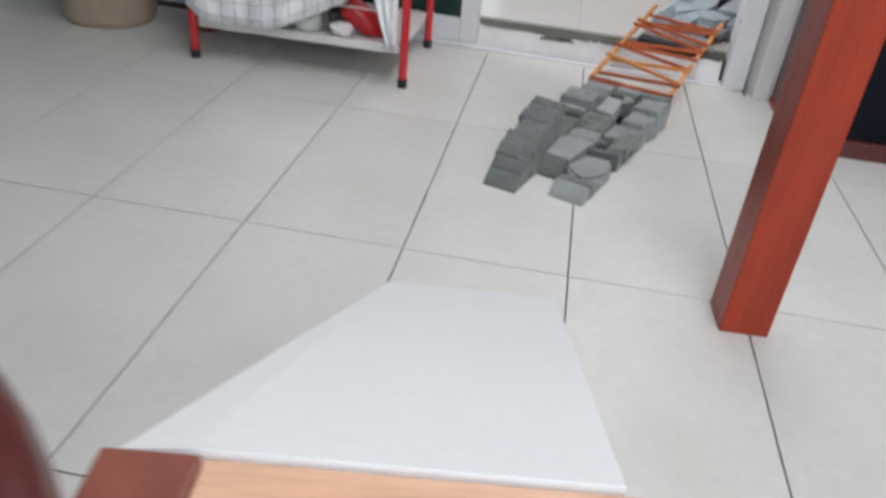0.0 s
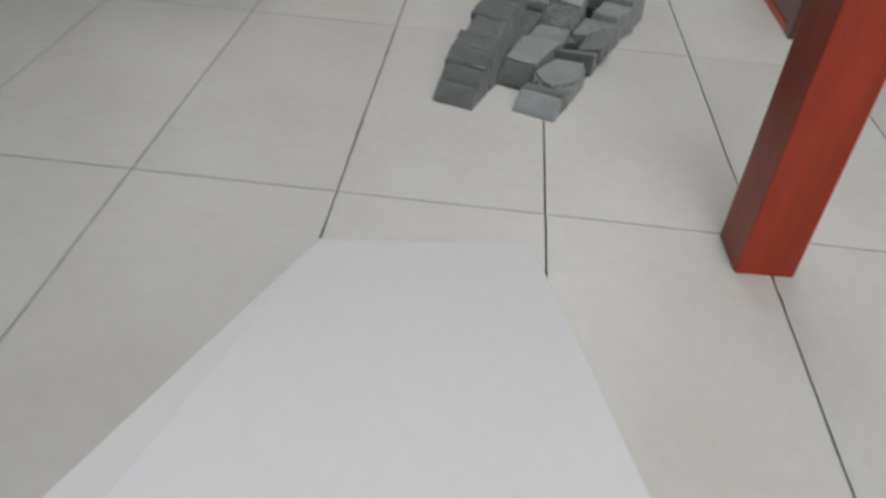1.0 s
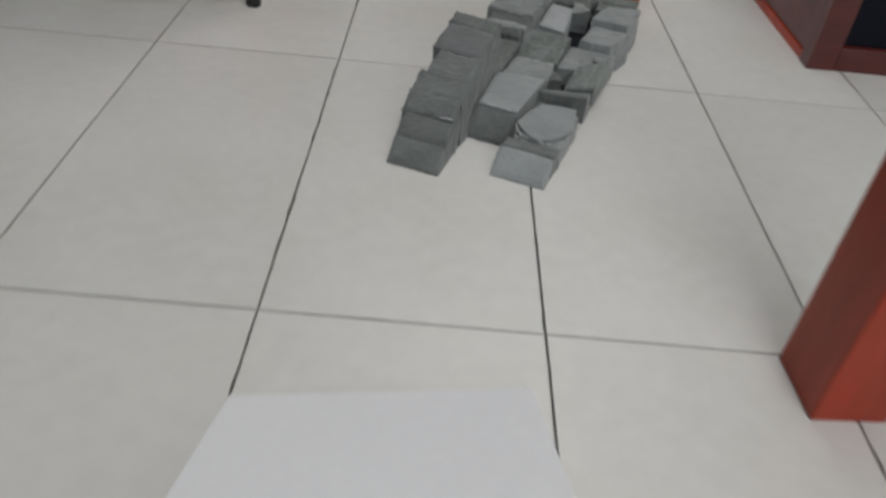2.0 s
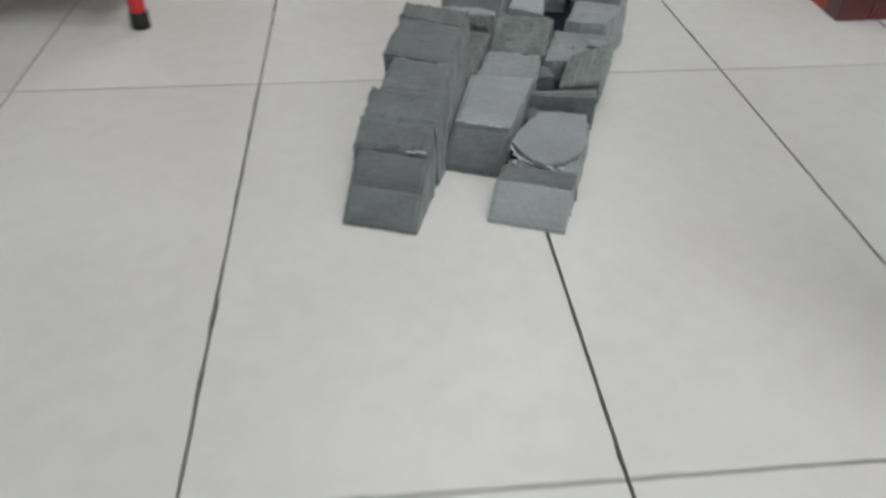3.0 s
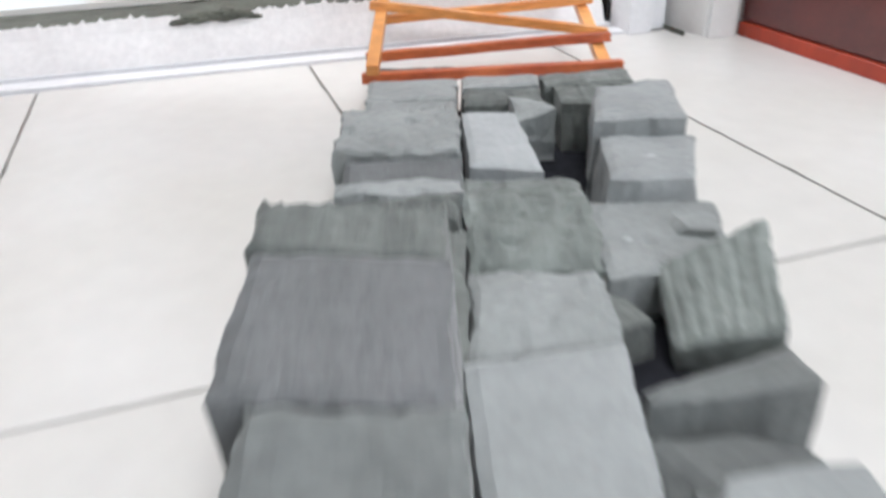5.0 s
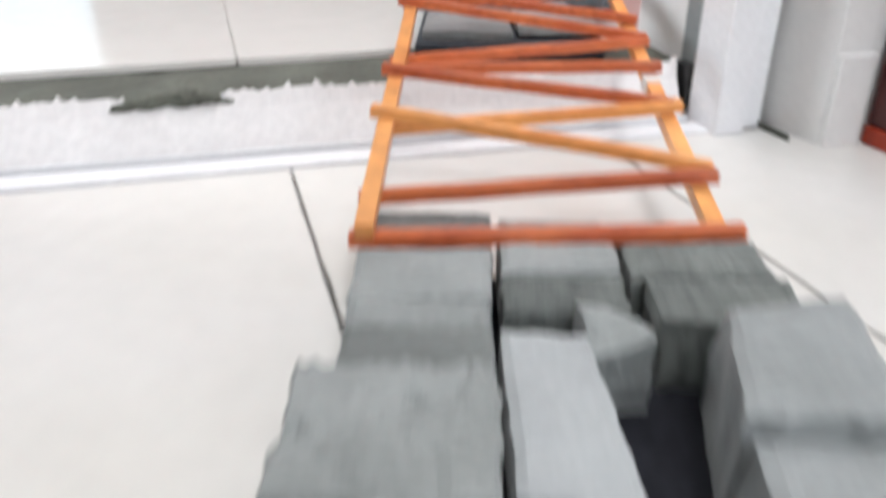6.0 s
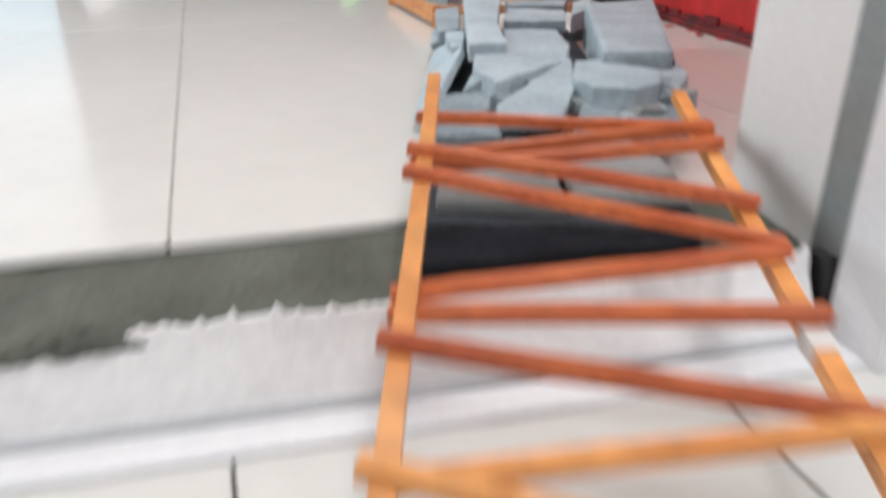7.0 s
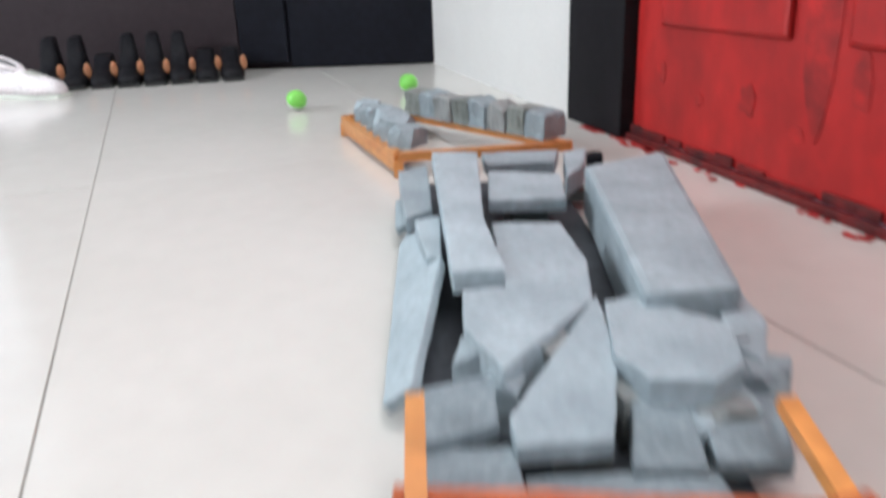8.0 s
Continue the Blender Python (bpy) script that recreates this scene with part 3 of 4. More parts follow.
def door_jamb():
    d = thing("door_frame", "white aluminium door frame post with a grey channel and black roller pad", "door frame")
    part("post", box(0.413, 0.446, 1.154, 1.204, 0.0, 2.14, 0.0015), ALU, d)
    part("post_flange", box(0.447, 0.4735, 1.166, 1.212, 0.0, 2.14, 0.0015), ALU, d)
    part("channel", box(0.420, 0.454, 1.206, 1.240, 0.0, 2.14, 0.001), ALU_GREY, d, "grey aluminium channel")
    part("roller_pad", box(0.411, 0.4195, 1.208, 1.236, 0.010, 0.058, 0.002), RUBBER, d, "black rubber pad")
    bm = lathe([(0, 0.0025), (0.0032, 0.0022), (0.0042, 0)], 12)
    part("screw", bm, GREY_PLASTIC, d, "dark screw head", m=pose(0.413, 1.168, 0.20, 0, -90, 0))


door_jamb()
structure("baseboard", prism([(0.494, 1.1035), (0.494, 1.0965), (0.530, 1.0935), (0.5345, 1.0965), (0.5345, 1.1035)], 0.0, 0.086, 0.001), PAINT, "white skirting tile at the wall's corner", "trim")
# thin dark strip that draws the shade in the gap below the wall
structure("wall_gap_shadow_strip", box(REVEAL - 0.003, REVEAL - 0.001, 1.12, 1.20, 0.0, 0.006), CEMENT, "dark strip standing for the shaded gap along the wall foot", "trim")


# ---------------------------------------------------------------- red post, stool, ramp, plank
def red_post():
    d = thing("red_post", "thick square red-stained wooden post standing on the tiles", "post")
    part("shaft", box(0, 0.079, 0, 0.083, 0.0, 1.95, 0.003), RED_WOOD, d, m=pose(0.250, -0.087, 0, 0, 0, 3))


red_post()


def stool():
    d = thing("stool", "round dark red wooden stool with a rounded seat edge", "stool", m=pose(-0.500, -1.203, 0))
    part("seat", lathe([(0, 0.462), (0.30, 0.462), (0.333, 0.468), (0.345, 0.482), (0.338, 0.496), (0.32, 0.502), (0.0, 0.503)], 64), DARK_RED, d, smooth=True)
    for i in range(4):
        a = radians(45 + 90 * i)
        part("leg", lathe([(0, 0), (0.018, 0), (0.022, 0.2), (0.024, 0.461), (0, 0.461)], 16), DARK_RED, d, m=pose(0.22 * math.cos(a), 0.22 * math.sin(a), 0))


stool()


def ramp_board():
    d = thing("white_ramp", "white foam board ramp sloping down to the tiles", "ramp")
    a, b = Vector((-0.298, -0.122, 0.001)), Vector((-0.020, -0.083, 0.001))
    across = (b - a).normalized()
    back = Vector((across.y, -across.x, 0))
    slope = math.atan(0.55)
    down = back * math.cos(slope) + Vector((0, 0, math.sin(slope)))
    up = across.cross(-down).normalized()
    up = up if up.z > 0 else -up
    length, thick, wide = 0.885, 0.006, (b - a).length

    def sheet(x_of):
        """A strip of board between two straight edges, given as functions of the way up."""
        bm = bmesh.new()
        rows = []
        n = 12
        for i in range(n + 1):
            s = length * i / n
            p, q = (a + down * s + across * x + up * z for x, z in x_of(s))
            rows.append([bm.verts.new(c) for c in (p, q, q + up * thick, p + up * thick)])
        for r0, r1 in zip(rows, rows[1:]):
            for i in range(4):
                bm.faces.new((r0[i], r0[(i + 1) % 4], r1[(i + 1) % 4], r1[i]))
        bm.faces.new(rows[0][::-1])
        bm.faces.new(rows[-1])
        return bm

    part("board", sheet(lambda s: ((-0.048 * s, 0.0), (wide - 0.1095 * s, 0.0))), BOARD, d)
    part("side_flap", sheet(lambda s: ((-0.090 * s, -0.0045 * s), (-0.048 * s - 0.0003, -0.0002))), BOARD, d, "white side flap folded slightly down")
    bar_m = Matrix.Translation(a + down * (length + 0.004)) @ Matrix((( across.x, -across.y, 0, 0), (across.y, across.x, 0, 0), (0, 0, 1, 0), (0, 0, 0, 1)))
    p = thing("plank", "pale pine plank between two brown wooden uprights", "plank", m=bar_m)
    top, foot = 0.004, -(a + down * (length + 0.004)).z
    part("board", box(-0.034, 0.42, -0.11, 0.0, -0.026, top, 0.002), PLANK, p)
    part("end_block", box(-0.086, -0.0345, -0.11, 0.0, foot, top + 0.002, 0.002), PLANK_DARK, p, "reddish brown end block standing on the tiles")
    part("end_block", box(0.345, 0.41, -0.11, 0.0, foot, -0.0265, 0.002), PLANK_DARK, p, "reddish brown end block standing on the tiles")


ramp_board()


# ---------------------------------------------------------------- the foam-block track
def foam_track():
    d = thing("foam_block_track", "grey hand-cut foam blocks glued into a stepped toy track", "toy track")
    # black sheet added under the blocks so the gaps between them look shaded
    part("base", box(0.012, 0.212, 0.16, 0.70, 0.0, 0.008, 0.001), FOAM_SHADE_BLACK, d, "black sheet standing for shade in the gaps between the blocks", m=track(0, 0))

    def step_block(seed, u0, u1, zf, zb, mat=FOAM, rough=0.0018, left=0.0, right=0.068, foot=0.0745, tilt=0.0, **more):
        """One block of the tall stepped column, u0 to u1 along, narrower on top than at its foot."""
        part("block", cut_foam([(left, u0, zf + tilt), (right, u0, zf - tilt), (right, u1, zb - tilt), (left, u1, zb + tilt)],
                            [(left + 0.001, u0, 0), (foot, u0, 0), (foot, u1, 0), (left + 0.001, u1, 0)], seed, rough, **more), mat, d, m=track(0, 0))

    step_block(0, 0.003, 0.030, 0.006, 0.031, rough=0.0008, right=0.073, foot=0.0735, bow=0.001)
    step_block(15, 0.0305, 0.064, 0.031, 0.050, rough=0.0010, right=0.0725, foot=0.0735, bow=0.002)
    step_block(1, 0.065, 0.087, 0.053, 0.073, FOAM, 0.0026, -0.006, 0.070, foot=0.073, chips=1)
    step_block(2, 0.088, 0.121, 0.072, 0.090, FOAM, 0.0022, -0.003, 0.071, foot=0.075)
    step_block(3, 0.122, 0.171, 0.084, 0.099, FOAM, 0.0022, 0.005, 0.070, chips=1)
    step_block(4, 0.1715, 0.236, 0.100, 0.1135, FOAM_SMOOTH, 0.0014, -0.004, 0.067, bow=0.002, tilt=0.002)
    step_block(5, 0.2360, 0.266, 0.1135, 0.119, FOAM_STREAK, 0.0016, -0.005, 0.066, fringe=0.007, tilt=0.003)
    step_block(6, 0.265, 0.378, 0.042, 0.048, FOAM_STREAK, 0.0026, 0.003, 0.074)
    step_block(7, 0.379, 0.397, 0.056, 0.060, FOAM_STREAK, 0.0030, -0.004, 0.073, chips=2)
    step_block(8, 0.3975, 0.414, 0.063, 0.064, FOAM_FLAT, 0.0022, 0.000, 0.074)
    step_block(9, 0.4145, 0.4465, 0.046, 0.064, FOAM_SMOOTH, 0.0012, 0.001, 0.075)
    step_block(10, 0.447, 0.520, 0.068, 0.072, FOAM_FLAT, 0.0022, -0.006, 0.075, fringe=0.004, chips=2)
    step_block(11, 0.522, 0.584, 0.048, 0.050, FOAM, 0.0020, 0.003, 0.075)
    step_block(12, 0.586, 0.606, 0.047, 0.051, FOAM_FLAT, 0.0016, 0.001, 0.074)
    step_block(13, 0.6065, 0.660, 0.0515, 0.052, FOAM_FLAT, 0.0014, 0.000, 0.075)
    step_block(14, 0.662, 0.724, 0.043, 0.045, FOAM, 0.0018, 0.000, 0.077)

    def cut_block(seed, mat, rough, top, spread=0.003, **more):
        """A piece of the middle and far columns, from its four top corners (along, across, up) straight down to the floor."""
        cu, cv = sum(p[0] for p in top) / 4, sum(p[1] for p in top) / 4
        base = [(v + math.copysign(spread, v - cv), u + math.copysign(spread, u - cu), 0) for u, v, z in top]
        part("block", cut_foam([(v, u, z) for u, v, z in top], base, seed, rough, **more), mat, d, m=track(0, 0))

    # middle column
    cut_block(100, FOAM, 0.0014, [(0.121, 0.073, 0.012), (0.119, 0.131, 0.010), (0.146, 0.137, 0.041), (0.148, 0.078, 0.040)], 0.001, bow=0.006)
    cut_block(101, FOAM_LIGHT, 0.0008, [(0.1495, 0.078, 0.046), (0.1475, 0.136, 0.046), (0.278, 0.144, 0.042), (0.263, 0.071, 0.043)], 0.001, chips=1)
    cut_block(102, FOAM_FLAT, 0.0026, [(0.281, 0.074, 0.031), (0.281, 0.145, 0.033), (0.342, 0.146, 0.040), (0.354, 0.078, 0.034)], 0.001, chips=3, bow=0.006)
    cut_block(103, FOAM_TORN, 0.0030, [(0.356, 0.076, 0.033), (0.344, 0.148, 0.041), (0.440, 0.149, 0.049), (0.452, 0.074, 0.046)], 0.001, chips=3, bow=0.008)
    cut_block(104, FOAM_WHITE, 0.0008, [(0.475, 0.082, 0.046), (0.465, 0.130, 0.046), (0.580, 0.121, 0.047), (0.584, 0.079, 0.047)], 0.0005)
    cut_block(105, FOAM_STREAK, 0.0020, [(0.602, 0.081, 0.046), (0.602, 0.146, 0.046), (0.634, 0.147, 0.049), (0.634, 0.081, 0.049)], 0.0005)
    cut_block(106, FOAM_FLAT, 0.0016, [(0.6345, 0.081, 0.052), (0.6345, 0.146, 0.052), (0.672, 0.147, 0.050), (0.672, 0.081, 0.050)], 0.0005)
    cut_block(107, FOAM_LIGHT, 0.0012, [(0.673, 0.082, 0.046), (0.673, 0.147, 0.046), (0.717, 0.147, 0.043), (0.717, 0.082, 0.043)], 0.0005)
    # far column
    cut_block(110, FOAM_LIGHT, 0.0005, [(0.040, 0.135, 0.006), (0.039, 0.210, 0.006), (0.069, 0.211, 0.033), (0.069, 0.137, 0.034)], 0.0005, bow=0.003)
    cut_block(111, FOAM, 0.0012, [(0.0695, 0.137, 0.034), (0.0695, 0.211, 0.033), (0.098, 0.213, 0.033), (0.098, 0.139, 0.033)], 0.0005)
    cut_block(112, FOAM_FLAT, 0.0022, [(0.0985, 0.152, 0.026), (0.0985, 0.214, 0.029), (0.200, 0.217, 0.034), (0.200, 0.155, 0.030)], 0.001)
    cut_block(113, FOAM, 0.0010, [(0.236, 0.146, 0.041), (0.243, 0.218, 0.044), (0.278, 0.218, 0.037), (0.246, 0.146, 0.039)], 0.001)
    cut_block(114, FOAM_FLAT, 0.0018, [(0.340, 0.150, 0.037), (0.352, 0.222, 0.036), (0.422, 0.228, 0.042), (0.424, 0.153, 0.041)], 0.001, chips=2)
    cut_block(116, FOAM_LIGHT, 0.0018, [(0.425, 0.166, 0.056), (0.424, 0.216, 0.056), (0.4945, 0.236, 0.057), (0.497, 0.172, 0.056)], 0.005)
    cut_block(117, FOAM_LIGHT, 0.0018, [(0.497, 0.168, 0.068), (0.495, 0.230, 0.069), (0.582, 0.240, 0.069), (0.570, 0.180, 0.070)], 0.002)
    cut_block(118, FOAM_STREAK, 0.0020, [(0.588, 0.160, 0.050), (0.588, 0.232, 0.050), (0.627, 0.232, 0.052), (0.627, 0.158, 0.052)], 0.0005)
    cut_block(119, FOAM_STREAK, 0.0024, [(0.628, 0.152, 0.052), (0.628, 0.228, 0.054), (0.671, 0.226, 0.052), (0.671, 0.152, 0.050)], 0.0005)
    cut_block(120, FOAM, 0.0014, [(0.672, 0.152, 0.046), (0.672, 0.224, 0.046), (0.690, 0.224, 0.045), (0.690, 0.152, 0.045)], 0.0005)

    # a ridged slab propped aslant, higher on its outer side
    part("ridged_slab", cut_foam([(0.174, 0.296, 0.024), (0.220, 0.284, 0.041), (0.231, 0.350, 0.066), (0.176, 0.351, 0.037)],
                                 [(0.176, 0.298, 0.008), (0.222, 0.288, 0.010), (0.231, 0.350, 0.044), (0.180, 0.350, 0.018)], 107, 0.0014, ridges=0.0006), FOAM_TORN, d, "grey-green ridged slab", m=track(0, 0))

    # a thin torn plate resting on the far column
    edge = [(0.132, 0.141), (0.160, 0.147), (0.178, 0.157), (0.193, 0.161), (0.197, 0.186), (0.199, 0.212), (0.172, 0.214), (0.147, 0.219), (0.128, 0.212), (0.108, 0.196), (0.100, 0.180), (0.104, 0.166), (0.118, 0.152)]
    outline = [(v - 0.180, u - 0.148) for u, v in edge]
    part("torn_plate", plate(outline[::-1], 0.008, 900, 0.0010), FOAM_LIGHT, d, "pale torn plate", m=track(0.148, 0.180, 0.040) @ pose(0, 0, 0, 4, 0, 0))

    # broken lumps: u, v, depth, width, height, turn
    for i, (u, v, du, dv, h, turn, mat) in enumerate((
            (0.565, 0.122, 0.034, 0.030, 0.051, 8, FOAM_FLAT), (0.200, 0.148, 0.030, 0.062, 0.026, 4, FOAM),
            (0.300, 0.146, 0.040, 0.022, 0.030, 24, FOAM_STREAK), (0.386, 0.184, 0.030, 0.034, 0.042, -18, FOAM_FLAT))):
        part("lump", foam_chunk(du, dv, h, 300 + i), mat, d, m=track(u, v, 0.0, turn))
    rnd = random.Random(8)
    for u, v, z in ((0.148, 0.094, 0.044), (0.1485, 0.100, 0.044), (0.1475, 0.116, 0.044), (0.1472, 0.124, 0.044), (0.064, 0.052, 0.052), (0.065, 0.058, 0.053), (0.0645, 0.063, 0.053), (0.100, 0.150, 0.034),
                    (0.099, 0.185, 0.034), (0.100, 0.196, 0.034), (0.455, 0.196, 0.0565), (0.372, 0.166, 0.041), (0.446, 0.058, 0.050), (0.4455, 0.066, 0.049)):
        bm = lathe([(0, 0.0016), (0.0018, 0.0012), (0.0028, 0)], 10)
        ob = part("glue_drop", bm, GLUE, d, "clear glue bead", m=track(u, v, z, rnd.uniform(-15, 15)), smooth=True)
        ob.scale = (rnd.uniform(0.8, 2.2), rnd.uniform(0.4, 0.7), 1)
    # glue strings in the joint before the plate
    for u0, v0, u1, v1, z in ((0.124, 0.142, 0.100, 0.156, 0.037), (0.112, 0.146, 0.099, 0.168, 0.036)):
        part("glue_string", bar((v0, u0, z), (v1, u1, z - 0.001), 0.0016, 0.0014, 0.0004, wobble=0.0006), GLUE, d, "clear string of glue", m=track(0, 0))


foam_track()


# ---------------------------------------------------------------- the stick bridge
def bridge_z(u):
    return 0.050 + 0.142 * (u - 0.667)


def stick_bridge():
    d = thing("stick_bridge", "orange varnished stick bridge with crossed rungs over the step", "toy bridge")
    for v0, v1, u0, u1, dz in ((0.002, 0.004, 0.664, 1.250, 0.0085), (0.214, 0.221, 0.672, 1.254, -0.0085)):
        part("rail", bar(at_track(u0, v0, bridge_z(u0) + dz), at_track(u1, v1, bridge_z(u1) + dz), 0.0110, 0.0095, wobble=0.0005), STICK, d)
    # along at the left end and the right end, and whether the left end lies over its rail
    rungs = [(0.672, 0.680, 0), (0.718, 0.744, 0), (0.806, 0.756, 1), (0.814, 0.849, 0), (0.882, 0.853, 1), (0.928, 0.927, 0),
             (0.944, 0.988, 0), (1.055, 0.994, 1), (1.090, 1.045, 1), (1.096, 1.135, 0), (1.112, 1.168, 0), (1.188, 1.158, 0)]
    for i, (ul, ur, over) in enumerate(rungs):
        lift = 0.0175 if over else -0.0012
        a, b = at_track(ul, -0.008 if i != 3 else 0.0, bridge_z(ul) + lift), at_track(ur, 0.226, bridge_z(ur) + 0.0012 + 0.0008 * (i % 2))
        part("rung", bar(a, b, 0.0098, 0.0082, wobble=0.0005), STICK if i in (2, 3) else ROD, d)
    part("joint_tape", box(-0.0068, 0.0068, -0.010, 0.010, -0.0062, 0.0062, 0.001), WHITE_SHELF, d, "white tape round the rail", m=track(0.915, 0.2168, bridge_z(0.915) - 0.0085))


stick_bridge()


# ---------------------------------------------------------------- pale rubble beyond the bridge
def rubble_track():
    d = thing("rubble_track", "pale grey foam rubble and a flat slab on the raised floor", "toy track")
    # base sheet coloured dark to put shade into the rubble's gaps
    part("base", box(0.004, 0.205, 1.085, 1.95, 0.0, 0.012, 0.001), GAP_SHADE, d, "dark base sheet standing for shade between the rubble", m=track(0, 0, STEP))
    part("front_sheet", prism([(0.004, 1.026), (0.200, 1.068), (0.204, 1.084), (0.004, 1.084)], 0.0535, 0.066, 0.0015), FOAM_SHADE_BLACK, d, "black foam sheet on the bare cement", m=track(0, 0, 0))
    def piece(seed, mat, top, thick, pitch, *corners):
        """A broken flat piece: top height, thickness, pitch, then its plan outline as (along, across)."""
        cu, cv = (sum(c[k] for c in corners) / len(corners) for k in (0, 1))
        outline = [(v - cv, u - cu) for u, v in corners]
        if sum(p[0] * q[1] - q[0] * p[1] for p, q in zip(outline, outline[1:] + outline[:1])) < 0:
            outline = outline[::-1]
        part("piece", plate(outline, thick, seed), mat, d, m=track(cu, cv, STEP + top, 0) @ pose(0, 0, 0, pitch, 0, 0))
        h = top - thick - 0.016
        if h > 0.006:
            du, dv = (max(c[k] for c in corners) - min(c[k] for c in corners) for k in (0, 1))
            part("prop", foam_block(du * 0.45, dv * 0.45, h, h, seed + 670, 0.001), FOAM, d, m=track(cu - du * 0.22, cv - dv * 0.22, STEP + 0.011, 0))

    piece(31, FOAM_PALE, 0.076, 0.022, 0, (1.455, 0.033), (1.455, 0.078), (1.590, 0.070), (1.870, 0.084), (1.880, 0.023))
    piece(32, FOAM_PALE, 0.067, 0.024, 1, (1.595, 0.078), (1.585, 0.146), (1.487, 0.152), (1.408, 0.140), (1.310, 0.060), (1.372, 0.038), (1.437, 0.040), (1.437, 0.078))
    piece(33, FOAM_PALE, 0.055, 0.016, 8, (1.275, 0.060), (1.412, 0.143), (1.335, 0.142), (1.250, 0.120), (1.248, 0.062))
    piece(34, FOAM_PALE, 0.066, 0.022, 0, (1.405, 0.148), (1.415, 0.183), (1.375, 0.203), (1.360, 0.230), (1.300, 0.215), (1.282, 0.190), (1.287, 0.150), (1.325, 0.136))
    piece(35, FOAM_MID, 0.048, 0.014, 8, (1.315, 0.006), (1.326, 0.056), (1.275, 0.054), (1.262, 0.006))
    piece(36, FOAM_MID, 0.043, 0.014, 12, (1.238, 0.128), (1.234, 0.172), (1.300, 0.178), (1.310, 0.145))
    piece(37, FOAM_MID, 0.041, 0.014, 9, (1.240, 0.178), (1.236, 0.224), (1.296, 0.236), (1.302, 0.184))
    piece(38, FOAM_PALE, 0.058, 0.022, 3, (1.398, 0.234), (1.436, 0.262), (1.372, 0.262), (1.318, 0.238), (1.345, 0.226))
    piece(39, FOAM_PALE, 0.068, 0.016, 0, (1.800, 0.092), (1.775, 0.178), (1.672, 0.168), (1.675, 0.082))
    piece(40, FOAM_PALE, 0.066, 0.018, 0, (1.905, 0.092), (1.905, 0.198), (1.842, 0.184), (1.838, 0.094))
    piece(41, FOAM_PALE, 0.058, 0.020, 2, (1.842, -0.022), (1.868, 0.016), (1.690, 0.020), (1.664, -0.010))
    piece(42, FOAM_PALE, 0.056, 0.020, 0, (1.655, 0.000), (1.665, 0.028), (1.540, 0.026), (1.540, 0.012))
    piece(43, FOAM_PALE, 0.062, 0.030, 3, (1.900, 0.205), (1.915, 0.240), (1.840, 0.222), (1.790, 0.190))
    piece(44, FOAM_MID, 0.036, 0.016, -4, (1.222, 0.004), (1.222, 0.064), (1.268, 0.062), (1.270, 0.004))
    piece(45, FOAM_MID, 0.030, 0.012, -6, (1.205, 0.066), (1.205, 0.180), (1.246, 0.180), (1.246, 0.066))
    piece(46, FOAM_FLAT, 0.024, 0.010, 2, (1.102, 0.010), (1.098, 0.108), (1.196, 0.104), (1.196, 0.012))
    piece(47, FOAM_FLAT, 0.026, 0.010, 0, (1.108, 0.114), (1.110, 0.202), (1.198, 0.198), (1.200, 0.110))
    chips = random.Random(17)
    for i in range(16):                      # broken chips filling the gaps
        u, v = chips.uniform(1.262, 1.40), chips.uniform(0.004, 0.222)
        h = 0.020 + 0.026 * min(1.0, (u - 1.21) / 0.14) + chips.uniform(0, 0.006)
        part("chip", foam_chunk(chips.uniform(0.022, 0.040), chips.uniform(0.022, 0.040), h, 800 + i, 4), FOAM_PALE if i % 3 else FOAM_FLAT, d, m=track(u, v, STEP + 0.0115, chips.uniform(-40, 40)))
    # kite-shaped planks leaning on the rubble along the open edge
    for u, du, w, lean, turn, z in ((1.345, 0.350, 0.062, -38, 0, 0.018), (1.700, 0.110, 0.034, -25, 3, 0.030)):
        part("leaning_plank", plate([(0, 0), (w * 0.45, 0.0), (w, du * 0.55), (w * 0.45, du), (w * 0.1, du * 0.94)], 0.010, int(u * 50)), FOAM_PALE, d, m=track(u, -0.024, STEP + z, turn) @ pose(0, 0, 0, 0, lean, 0))
    part("dark_cap", foam_block(0.03, 0.022, 0.05, 0.05, 88, 0.001), FOAM_SHADE_BLACK, d, m=track(1.930, 0.245, STEP, -10))
    part("slab_support", foam_block(0.26, 0.060, 0.0152, 0.0152, 640, 0.0006), FOAM_SHADE_BLACK, d, m=track(1.46, 0.206, STEP + 0.0005, -6))
    # the slab's shaded right edge, modelled as a thin black strip
    part("slab_shade_strip", prism([(0.250, 1.405), (0.2545, 1.405), (0.3255, 1.825), (0.316, 1.815)], STEP + 0.012, STEP + 0.066, 0.001), FOAM_SHADE_BLACK, d, "thin black strip standing for the shade along the slab", m=track(0, 0, 0))
    part("slab", prism([(0.174, 1.388), (0.250, 1.392), (0.320, 1.822), (0.206, 1.765)], STEP + 0.016, STEP + 0.079, 0.007), FOAM_PALE, d, "smooth grey foam slab", m=track(0, 0, 0))


rubble_track()


